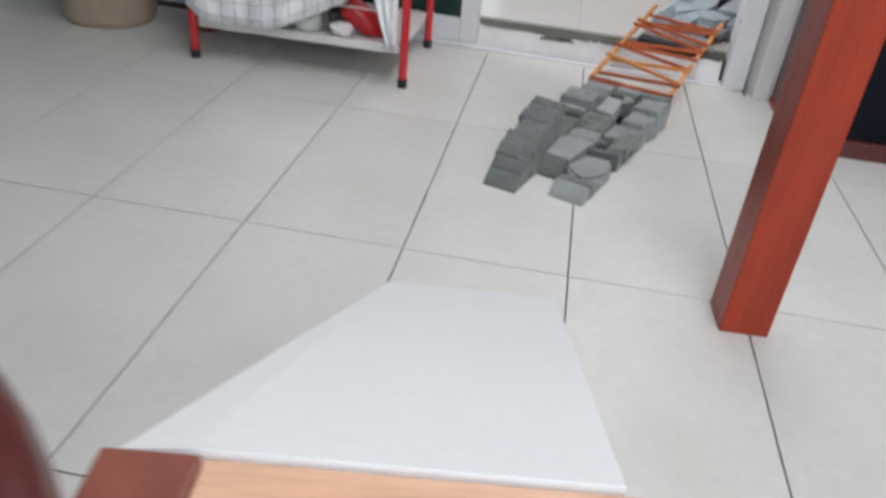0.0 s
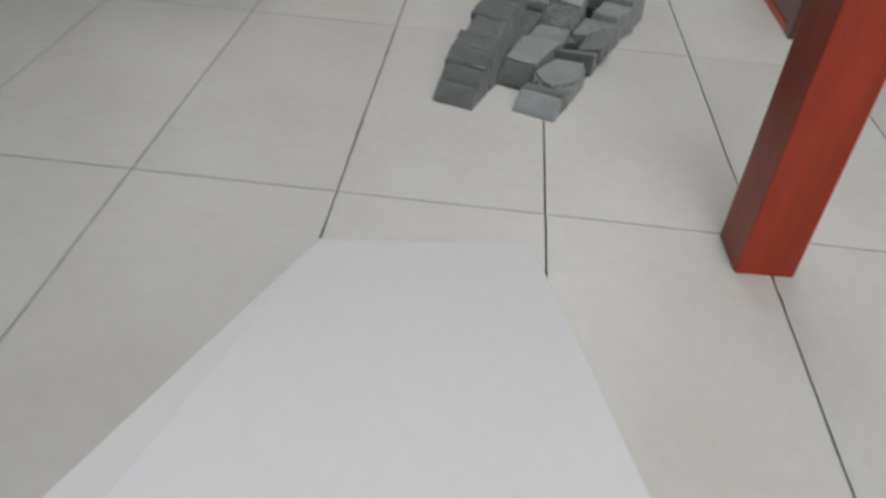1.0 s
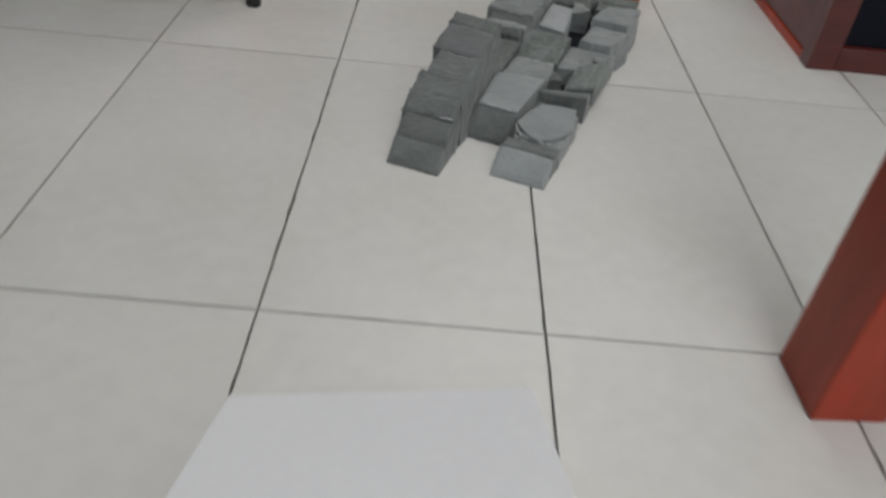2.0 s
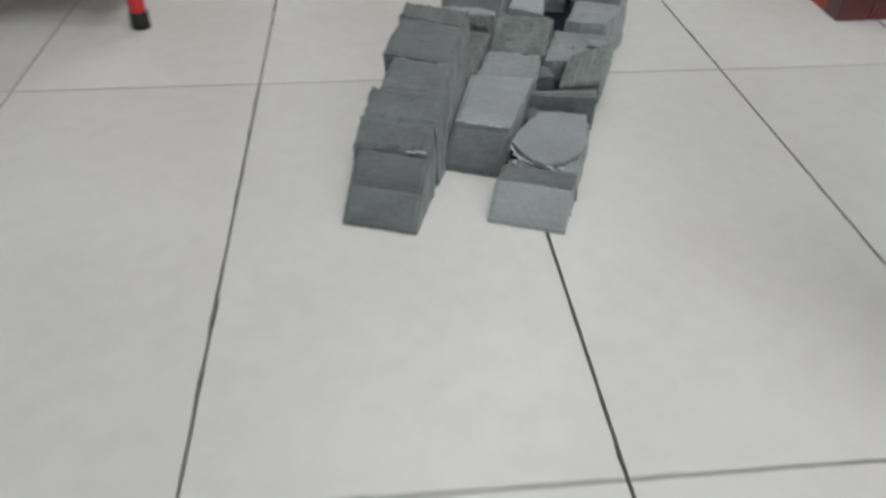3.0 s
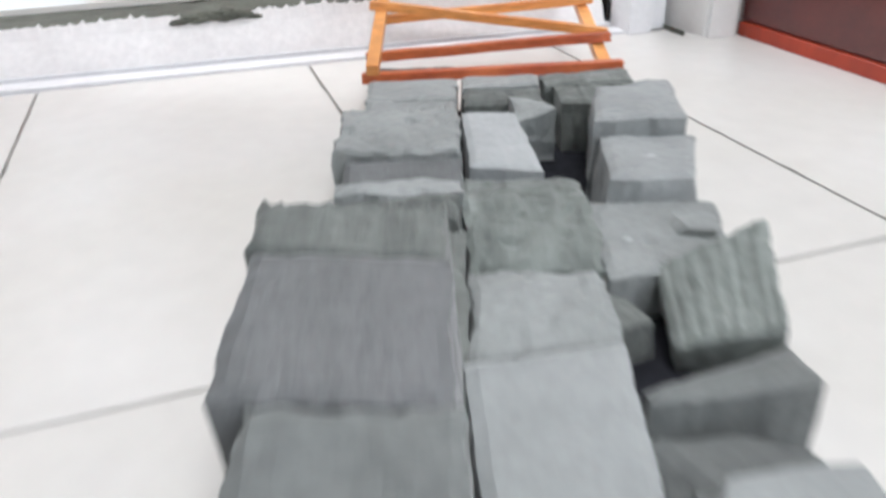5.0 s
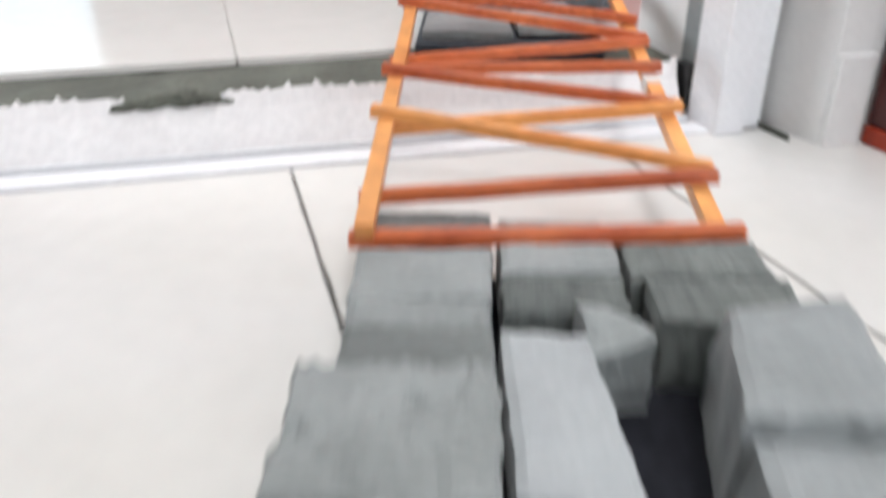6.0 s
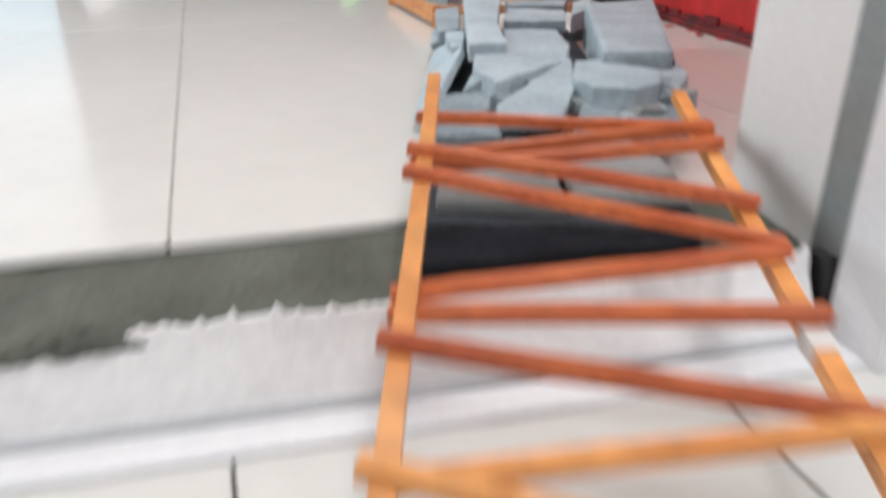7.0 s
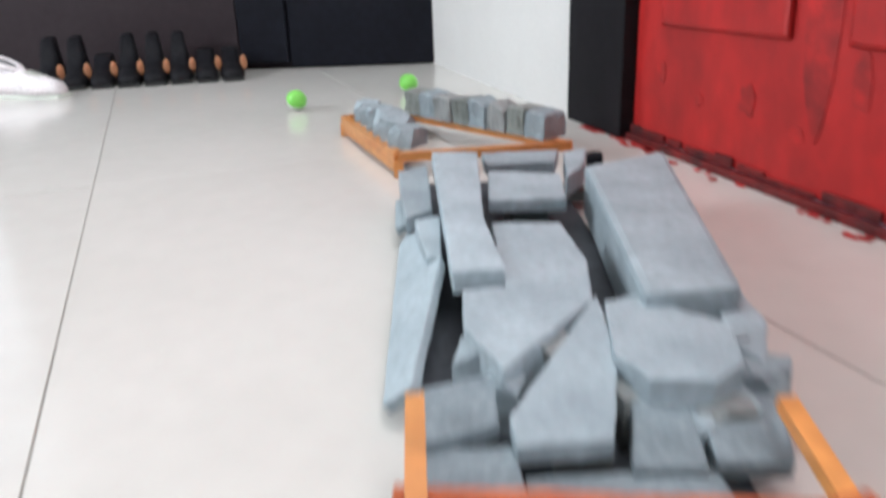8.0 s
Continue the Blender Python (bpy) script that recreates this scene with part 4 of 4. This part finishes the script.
def far_frame():
    d = thing("wooden_frame_track", "orange stick frame carrying a row of grey foam blocks", "toy track")
    z = 0.092
    ends = {"a": (2.040, -0.028), "b": (2.068, 0.246), "c": (2.372, -0.142), "d": (2.37, -0.01)}
    for p, q in ("ab", "ac", "bd", "cd"):
        high = 0.030 if p + q == "ac" else 0.014
        part("rail", bar(at_track(*ends[p], z - high / 2 + 0.007), at_track(*ends[q], z - high / 2 + 0.007), 0.014, high), STICK, d)
    rnd = random.Random(3)
    n = 8
    for i in range(n):
        s = i / n
        part("block", foam_block(0.042, 0.05, rnd.uniform(0.040, 0.050), rnd.uniform(0.040, 0.052), 40 + i, 0.003), (FOAM_PALE, FOAM_TORN, FOAM_LIGHT)[i % 3], d,
             m=track(2.078 + 0.285 * s, 0.205 - 0.228 * s, z + 0.007, 38 + rnd.uniform(-6, 6)))
    for i in range(6):
        s = i / 6
        part("lump", foam_chunk(0.05, 0.045, rnd.uniform(0.025, 0.045), 60 + i), FOAM_PALE, d, m=track(2.08 + 0.27 * s, -0.045 - 0.085 * s, z + 0.007, -20 + rnd.uniform(-15, 15)))
    for u, v in ends.values():
        part("foot", box(-0.008, 0.008, -0.008, 0.008, 0, z - STEP - 0.007, 0.001), STICK, d, m=track(u, v, STEP))


far_frame()


# ---------------------------------------------------------------- balls
def ball(x, y, turn):
    d = thing("ball", "small green and white plastic ball on the tiles", "ball", "balls on the floor", m=pose(x, y, STEP + 0.024, 38, turn, 0))
    r, n = 0.024, 12
    up = [(r * math.sin(math.pi / 2 * i / n), r * math.cos(math.pi / 2 * i / n)) for i in range(n + 1)]
    part("green_half", lathe([(a if i else 0, b) for i, (a, b) in enumerate(up)]), BALL_GREEN, d, smooth=True)
    part("white_half", lathe([(a if i else 0, -b) for i, (a, b) in enumerate(up)]), BALL_WHITE, d, "white lower half", smooth=True)


ball(0.386, 2.925, 12)
ball(0.695, 3.03, -15)


# ---------------------------------------------------------------- red door
def red_door():
    d = thing("red_door", "worn red panelled wooden door with dark stains, shut", "door")
    ang = math.degrees(math.atan2(0.0645, 1))
    y0 = 1.42
    m = pose(rw(y0), y0, STEP, 0, 0, -ang)
    leaf = part("leaf", box(0.02, 0.06, 0, 0.885, 0.012, 2.0, 0.002), DOOR_RED, d, m=m)
    for z0, z1 in ((0.205, 0.80), (0.98, 1.85)):
        for p0, p1 in ((0.07, 0.40), (0.50, 0.80)):
            part("panel", box(0.010, 0.0195, p0, p1, z0, z1, 0.007), DOOR_RED, leaf)
    foot = random.Random(12)
    bm = bmesh.new()
    y = 0.0
    while y < 0.88:                          # near-black patches along the foot, in broken lengths
        w = foot.uniform(0.02, 0.06)
        h = foot.uniform(0.005, 0.016)
        box(0.014, 0.0198, y, min(y + w, 0.885), 0.013, 0.013 + h, 0.002, bm=bm)
        y += w + foot.choice((0.0004, 0.0004, 0.012))
    part("foot_patches", bm, FOOT_DARK, d, "near-black broken lengths along the foot", m=m)
    spots = random.Random(6)
    for y, z, sy, sz in ((0.445, 0.30, 0.030, 0.20), (0.575, 0.115, 0.018, 0.022), (0.375, 0.165, 0.016, 0.030), (0.69, 0.10, 0.010, 0.010), (0.47, 0.085, 0.014, 0.012), (0.80, 0.13, 0.012, 0.016)):
        bm = bmesh.new()
        ring = []
        for i in range(28):
            a = 2 * math.pi * i / 28
            k = 1 + 0.45 * noise.noise(Vector((math.cos(a) * 1.3 + y * 9, math.sin(a) * 1.3, z * 7)))
            ring.append(bm.verts.new((0.0188, y + sy * k * math.cos(a), z + sz * k * math.sin(a))))
        bm.faces.new(ring)
        up = bmesh.ops.extrude_face_region(bm, geom=list(bm.faces))["geom"]
        for v in up:
            if isinstance(v, bmesh.types.BMVert):
                v.co.x = 0.0201
        part("stain", bm, DOOR_STAIN, d, "dark stain on the paint", m=m)
    bm = bmesh.new()
    rnd = random.Random(2)
    for i in range(40):                      # chipped paint along the sill
        y = 1.0 - 0.75 * rnd.random() ** 1.8
        w = rnd.uniform(0.008, 0.03)
        x = rnd.uniform(-0.022, 0.0)
        prism([(x, y), (x + rnd.uniform(0.006, 0.014), y + rnd.uniform(0, 0.01)), (x + rnd.uniform(0.004, 0.012), y + w), (x - 0.003, y + w * 0.7)], 0.0001, 0.002, bm=bm)
    part("chipped_sill", bm, DOOR_RED, d, "flaked red paint along the sill", m=m)
    part("sill", box(0.004, 0.0185, -0.02, 0.885, 0.0, 0.012, 0.002), FOOT_DARK, d, "near-black sill", m=m)
    part("frame_post", box(-0.006, 0.08, 0.888, 1.108, 0.0, 2.06, 0.003), DARK_FRAME, d, "black-brown frame post", m=m)
    part("frame_head", box(-0.006, 0.08, -0.02, 1.108, 2.061, 2.115, 0.003), DARK_FRAME, d, "black-brown frame head", m=m)


red_door()


# ---------------------------------------------------------------- dark wardrobe and shoes
def wardrobe():
    ang = math.degrees(math.atan2(3.54 - 3.78, 0.969 - 0.357))
    d = thing("wardrobe", "dark brown wardrobe with near-black doors", "wardrobe", m=pose(0.357, 3.78, STEP, 0, 0, ang))
    part("side_panel", box(-0.95, -0.003, 0.0, 0.03, 0, 1.9, 0.003), CABINET, d)
    part("door", box(0.0, 0.16, -0.006, 0.02, 0.02, 1.9, 0.008), CABINET_BLACK, d)
    part("door", box(0.164, 0.66, 0.004, 0.03, 0.006, 1.9, 0.004), CABINET_BLACK, d)
    part("body", box(-0.95, 0.66, 0.031, 0.40, 0, 1.9, 0.004), CABINET, d)


wardrobe()


def shoe_upper(length, width, stations):
    """A shoe's upper lofted from (way along, width share, height, flat top share) stations, toe first."""
    bm = bmesh.new()
    rings = []
    for s, w, h, flat in stations:
        ring = []
        for k in range(13):
            if flat:                         # a shaft: leaning sides under a flat rim
                q = min(1.0, min(k, 12 - k) / 4)
                x = -(1 - (1 - flat) * q ** 0.8) if k <= 4 else (1 - (1 - flat) * q ** 0.8) if k >= 8 else flat * (k - 6) / 2
                z = 0.012 + (h - 0.012) * q - 0.003 * (k in (4, 8))
            else:
                a = math.pi * k / 12
                x, z = -math.cos(a) * (1 - 0.12 * math.sin(a) ** 2), 0.012 + (h - 0.012) * math.sin(a) ** 0.7
            ring.append(bm.verts.new((x * width / 2 * w, (s - 0.5) * length, z)))
        rings.append(ring)
    for r0, r1 in zip(rings, rings[1:]):
        for k in range(12):
            bm.faces.new((r0[k], r0[k + 1], r1[k + 1], r1[k]))
        bm.faces.new((r0[0], r1[0], r1[12], r0[12]))
    bm.faces.new(rings[0])
    bm.faces.new(rings[-1][::-1])
    return bm


LOW = ((0, 0.50, 0.022, 0), (0.05, 0.80, 0.036, 0), (0.2, 0.95, 0.046, 0), (0.4, 0.9, 0.058, 0), (0.55, 0.85, 0.082, 0.8), (0.7, 0.85, 0.086, 0.8), (0.95, 0.80, 0.084, 0.8), (1.0, 0.60, 0.070, 0.8))
ANKLE = ((0, 0.45, 0.022, 0), (0.05, 0.78, 0.036, 0), (0.2, 0.95, 0.048, 0), (0.4, 0.92, 0.062, 0), (0.52, 0.90, 0.092, 0.72), (0.64, 0.88, 0.138, 0.52), (0.8, 0.86, 0.143, 0.50), (0.95, 0.80, 0.142, 0.52), (1.0, 0.62, 0.120, 0.6))
TRAINER = ((0, 0.55, 0.030, 0), (0.05, 0.85, 0.046, 0), (0.2, 1.05, 0.056, 0), (0.4, 1.0, 0.066, 0), (0.52, 0.92, 0.080, 0), (0.62, 0.88, 0.082, 0), (0.75, 0.88, 0.078, 0), (0.9, 0.86, 0.088, 0), (0.97, 0.72, 0.092, 0), (1.0, 0.5, 0.070, 0))


def shoe(name, label, mat, x, y, turn, stations, group):
    d = thing(name, label, "shoe", group, m=pose(x, y, STEP, 0, 0, turn))
    part("upper", shoe_upper(0.225, 0.074, stations), mat, d, smooth=True)
    bm = box(-0.036, 0.036, -0.114, 0.113, 0.0, 0.0115, 0.003)
    for v in bm.verts:
        if v.co.y < 0:
            v.co.x *= 1.0 - 0.45 * max(0.0, -v.co.y / 0.114 - 0.6)
    part("sole", bm, RUBBER if mat is SHOE_BLACK else BALL_WHITE, d)
    return d


for i in range(8):
    sx = -0.210 + i * 0.0745
    low = i in (2, 6, 7)
    o = shoe("black_shoe", "low black leather shoe in a row before the wardrobe" if low else "black leather ankle boot in a row before the wardrobe", SHOE_BLACK, sx, 3.732 - 0.013 * i, -4, LOW if low else ANKLE, "shoes in a row")
    # oval added beside each shoe in place of its tan lining
    tan_spot = part("tan_spot", lathe([(0, 0.004), (0.008, 0.003), (0.011, 0)], 14), COPPER, o, "copper-coloured oval spot standing for the tan lining", m=pose(0.035, -0.050, 0.048, 90, 0, 30))
    tan_spot.scale = (1.05, 2.1, 1.0)
trainer = shoe("white_trainer", "white and pink fabric trainer on the tiles", SHOE_WHITE, -0.256, 3.551, 58, TRAINER, "")
rim = [(0.025 + 0.0075 * math.cos(2 * math.pi * k / 10), 0.0075 * math.sin(2 * math.pi * k / 10)) for k in range(11)]
for name, shape, mat, say in (("collar", lathe(rim, 20), SHOE_WHITE, "padded white collar"), ("lining", lathe([(0, 0.0), (0.012, 0.001), (0.022, 0.003)], 20), DULL_GREY, "grey lining")):
    c = part(name, shape, mat, trainer, say, smooth=True, m=pose(0, 0.050, 0.092, 24, 0, 0))
    c.scale = (1.0, 1.6, 1.0)
for k in range(4):
    part("lace", bar((-0.017, -0.012 - 0.013 * k, 0.071 - 0.0045 * k), (0.017, -0.015 - 0.013 * k, 0.071 - 0.0045 * k), 0.005, 0.004), BALL_WHITE, trainer)


# ---------------------------------------------------------------- red cabinet with black glass
def red_cabinet():
    d = thing("red_cabinet", "dark red stained wooden cabinet with black glass front", "cabinet")
    part("side_panel", box(0.540, 0.56, 0.790, 1.097, 0.018, 1.3, 0.003), DARK_RED, d)
    part("plinth", box(0.537, 0.56, 0.790, 1.097, 0.0, 0.0175, 0.002), RED_WOOD, d, "brighter red plinth strip")
    part("front_post", box(0.535, 0.585, 0.750, 0.7895, 0.0, 1.3, 0.002), DARK_RED, d)
    part("bottom_rail", box(0.586, 1.4, 0.750, 0.79, 0.0, 0.045, 0.003), DARK_RED, d)
    part("pane", box(0.586, 1.4, 0.764, 0.770, 0.0455, 1.3), GLASS_BLACK, d, "black glass front")
    part("body", box(0.561, 1.4, 0.80, 1.00, 0.0, 1.3, 0.003), DARK_RED, d)


red_cabinet()


# ---------------------------------------------------------------- trolley with its load
def trolley():
    d = thing("trolley", "red tubular trolley with a white lower shelf", "trolley")
    z1 = 0.72
    for x, y in ((-0.483, 0.795), (-1.072, 0.795), (-0.487, 1.165), (-1.072, 1.165)):
        leg = part("leg", lathe([(0, 0.022), (0.0115, 0.022), (0.0115, z1), (0, z1)], 16), RED_ENAMEL, d, m=pose(x, y, 0), smooth=False)
        part("foot", lathe([(0, 0), (0.0125, 0), (0.0135, 0.003), (0.0135, 0.024), (0.0, 0.026)], 16), RUBBER, leg, "black rubber foot")
    part("shelf", box(-1.06, -0.495, 0.80, 1.16, 0.086, 0.109, 0.003), WHITE_SHELF, d)
    part("upper_shelf", box(-1.06, -0.495, 0.80, 1.16, 0.55, 0.57, 0.003), WHITE_SHELF, d)
    part("guard_wire", bar((-1.06, 0.797, 0.205), (-0.495, 0.797, 0.193), 0.003, 0.003, 0.0006), WHITE_SHELF, d, "thin white guard wire")


trolley()


HEM = [(-1.078, 0.150), (-1.050, 0.126), (-1.000, 0.111), (-0.900, 0.108), (-0.820, 0.124), (-0.740, 0.157), (-0.677, 0.192), (-0.640, 0.214), (-0.520, 0.300)]


def hem(x):
    """Height of the cloth's sagging hem along the trolley's front."""
    for (x0, z0), (x1, z1) in zip(HEM, HEM[1:]):
        if x <= x1:
            k = max(0.0, (x - x0) / (x1 - x0))
            return z0 + (z1 - z0) * k
    return HEM[-1][1]


def cloth_y(x, w):
    """Depth of the hanging cloth: soft folds that grow towards the hem."""
    return 0.778 - 0.006 * w + 0.007 * w * math.sin(x * 34 + 1.5 * w) + 0.004 * w * math.sin(x * 83 + 2.0) - 0.006 * max(0.0, w - 0.9) * 10 * math.sin(x * 21)


def cloth():
    d = thing("cloth", "white gridded cloth draped over the trolley front", "cloth")
    bm = bmesh.new()
    n, k = 90, 18
    rows = []
    for i in range(n + 1):
        x = -1.078 + 0.555 * i / n
        low = hem(x)
        rows.append([bm.verts.new((x, cloth_y(x, j / k), 0.575 + (low - 0.575) * j / k)) for j in range(k + 1)])
    for a, b in zip(rows, rows[1:]):
        for j in range(k):
            bm.faces.new((a[j], b[j], b[j + 1], a[j + 1]))
    geo = bmesh.ops.extrude_face_region(bm, geom=list(bm.faces))["geom"]
    for v in geo:
        if isinstance(v, bmesh.types.BMVert):
            v.co.y += 0.003
    part("fabric", bm, CLOTH, d, smooth=True)
    bm = bmesh.new()
    for i in range(13):                      # printed lines down the cloth
        x = -1.055 + i * 0.038
        low, prev = hem(x), None
        for j in range(13):
            w = 1 - j / 12 * 0.55
            z = 0.575 + (low - 0.575) * w
            now = [bm.verts.new((x + dx, cloth_y(x, w) - 0.0012, z)) for dx in (-0.0009, 0.0009)]
            if prev:
                bm.faces.new((prev[0], prev[1], now[1], now[0]))
            prev = now
    for drop in (0.020, 0.060, 0.100):       # and along it, following the hem
        prev = None
        for i in range(61):
            x = -1.070 + 0.50 * i / 60
            z = hem(x) + drop
            w = (0.575 - z) / (0.575 - hem(x))
            now = [bm.verts.new((x, cloth_y(x, w) - 0.0012, z + dz)) for dz in (-0.0009, 0.0009)]
            if prev:
                bm.faces.new((prev[0], prev[1], now[1], now[0]))
            prev = now
    part("printed_line", bm, CLOTH_LINE, d, "thin grey-blue printed lines")


cloth()


def towel():
    """A narrow cloth hanging to a point beside the trolley's leg."""
    d = thing("towel", "crumpled white towel hanging beside the red trolley leg", "towel")
    bm = bmesh.new()
    rows = []
    for i in range(19):
        w = i / 18
        z = 0.56 + (0.095 - 0.56) * w
        left, right = -0.640 + 0.118 * w ** 1.6, -0.505
        rows.append([bm.verts.new((left + (right - left) * t / 14, 0.792 - 0.008 * w + 0.007 * math.sin(t * 1.3 + 3 * w) + 0.003 * math.sin(t * 3.1 + 9 * w), z)) for t in range(15)])
    for a, b in zip(rows, rows[1:]):
        for j in range(14):
            bm.faces.new((a[j], b[j], b[j + 1], a[j + 1]))
    geo = bmesh.ops.extrude_face_region(bm, geom=list(bm.faces))["geom"]
    for v in geo:
        if isinstance(v, bmesh.types.BMVert):
            v.co.y += 0.004
    part("fabric", bm, CLOTH, d, smooth=True)


towel()


def shelf_load():
    z = 0.110
    b = thing("red_jug", "glossy red plastic jug lying aslant on the trolley shelf", "jug", m=pose(-0.606, 0.850, z + 0.042, 0, 128, 14))
    part("body", lathe([(0, -0.062), (0.030, -0.062), (0.034, -0.055), (0.034, 0.020), (0.026, 0.040), (0.016, 0.050), (0.016, 0.064), (0, 0.064)], 24), RED_PLASTIC, b, smooth=True)
    part("cap", lathe([(0, 0.0645), (0.018, 0.0645), (0.018, 0.080), (0, 0.081)], 16), RED_PLASTIC, b)
    g = thing("gadget", "black plastic gadget on the trolley shelf", "gadget", m=pose(-0.682, 0.875, z, 0, 0, 20))
    part("housing", box(-0.032, 0.032, -0.03, 0.03, 0, 0.052, 0.010, 3), GREY_PLASTIC, g)
    part("knob", lathe([(0, 0.018), (0.012, 0.016), (0.014, 0)], 16), GREY_PLASTIC, g, m=pose(0.0, -0.031, 0.030, 90, 0, 0))
    j = thing("jar", "white plastic jar on the trolley shelf", "jar", m=pose(-0.765, 0.850, z))
    part("body", lathe([(0, 0), (0.034, 0), (0.038, 0.004), (0.038, 0.030), (0.032, 0.037), (0, 0.037)], 20), BALL_WHITE, j, smooth=True)
    part("lid", lathe([(0, 0.0375), (0.034, 0.0375), (0.034, 0.050), (0, 0.051)], 20), WHITE_SHELF, j)
    p = thing("plastic_bag", "small crumpled pinkish plastic bag on the trolley shelf", "bag", m=pose(-0.660, 0.822, z))
    bm = bmesh.new()
    bmesh.ops.create_icosphere(bm, subdivisions=4, radius=0.026)
    for v in bm.verts:
        v.co *= 1 + 0.28 * noise.noise(v.co * 60) + 0.12 * noise.noise(v.co * 150)
        v.co.z = max(-0.018, v.co.z * 0.7) + 0.0185
        v.co.x *= 1.3
    part("film", bm, SHOE_WHITE, p)


shelf_load()


def clay_pot():
    d = thing("clay_pot", "small brown clay pot with green leaves on the tiles", "plant pot", m=pose(-1.15, 1.06, 0))
    part("pot", lathe([(0, 0), (0.04, 0), (0.055, 0.075), (0.06, 0.075), (0.06, 0.088), (0.05, 0.088), (0.045, 0.07), (0, 0.07)], 24), PLANK_DARK, d, smooth=True)
    rnd = random.Random(4)
    for i in range(14):
        bm = bmesh.new()
        a = rnd.uniform(0, 6.28)
        pts = [(0, 0, 0), (0.012, 0.03, 0.02), (0.0, 0.075, 0.03), (-0.012, 0.03, 0.02)]
        vs = [bm.verts.new(p) for p in pts]
        bm.faces.new(vs)
        r = bmesh.ops.extrude_face_region(bm, geom=list(bm.faces))["geom"]
        for v in r:
            if isinstance(v, bmesh.types.BMVert):
                v.co.z += 0.0012
        part("leaf", bm, LEAF, d, m=pose(0, 0, 0.075 + rnd.uniform(0, 0.03), rnd.uniform(20, 70), 0, math.degrees(a)))


clay_pot()


def tub():
    d = thing("tub", "round beige plastic tub on the tiles", "tub", m=pose(-1.46, 1.03, 0))
    part("body", lathe([(0, 0), (0.125, 0), (0.135, 0.02), (0.15, 0.30), (0.156, 0.30), (0.156, 0.312), (0.143, 0.312), (0.13, 0.03), (0, 0.02)], 40), BIN, d, smooth=True)


tub()


# ---------------------------------------------------------------- floor tiles, one by one
def chipped(points, seed, amount):
    """A tile's outline with slightly uneven, here and there chipped edges."""
    rnd = random.Random(seed)
    out = []
    for (x0, y0), (x1, y1) in zip(points, points[1:] + points[:1]):
        length = math.hypot(x1 - x0, y1 - y0)
        n = max(1, int(length / 0.016))
        nx, ny = (y1 - y0) / length, (x0 - x1) / length        # outward, for outlines that run anticlockwise
        for i in range(n):
            k = i / n
            d = 0.0 if i == 0 else rnd.uniform(-amount, amount * 0.3) - (rnd.uniform(0, 4 * amount) if rnd.random() < 0.07 else 0.0)
            out.append((x0 + (x1 - x0) * k + nx * d, y0 + (y1 - y0) * k + ny * d))
    return out


def lay_tiles(parent_name, mat, x_lines, y_lines, z, gap, clip, thick=0.008, chip=0.0):
    parent = bpy.data.objects[parent_name]
    cache = {}
    for i, (x0, x1) in enumerate(zip(x_lines, x_lines[1:])):
        for j, (y0, y1) in enumerate(zip(y_lines, y_lines[1:])):
            pts = clip(x0 + gap / 2, x1 - gap / 2, y0 + gap / 2, y1 - gap / 2)
            if not pts:
                continue
            cx, cy = (x0 + x1) / 2, (y0 + y1) / 2
            key = tuple((round(a - cx, 4), round(b - cy, 4)) for a, b in pts)
            kind = (key, (i + 2 * j) % 5)
            if kind not in cache:
                cache[kind] = mesh("tile", prism(chipped(list(key), 5 * i + j, chip) if chip else key, -thick, 0, 0.0005), mat)
            ob = new("tile", cache[kind])
            ob.matrix_basis = pose(cx, cy, z, random.uniform(-0.05, 0.05), random.uniform(-0.05, 0.05), 0)
            ob.parent = parent


def clip_near(x0, x1, y0, y1):
    s0, s1 = sill_y(x0), sill_y(x1)
    if y0 >= min(s0, s1):
        return None
    return [(x0, y0), (x1, y0), (x1, min(y1, s1)), (x0, min(y1, s0))]


def clip_far(x0, x1, y0, y1):
    r0, r1 = riser_y(x0) - 0.003, riser_y(x1) - 0.003
    if y1 <= max(r0, r1):
        return None
    return [(x0, max(y0, r0)), (x1, max(y0, r1)), (x1, y1), (x0, y1)]


lay_tiles("floor_near_base", TILE, [-2.4 + 0.3 * i for i in range(14)], [-2.42 - 0.605 + 0.605 * i for i in range(8)], 0.0, 0.0027, clip_near, 0.0075, 0.0004)
lay_tiles("floor_far_base", TILE_IN, [-2.47 + 0.61 * i for i in range(9)], [1.2, 2.42, 3.64, 4.6], STEP, 0.002, clip_far)
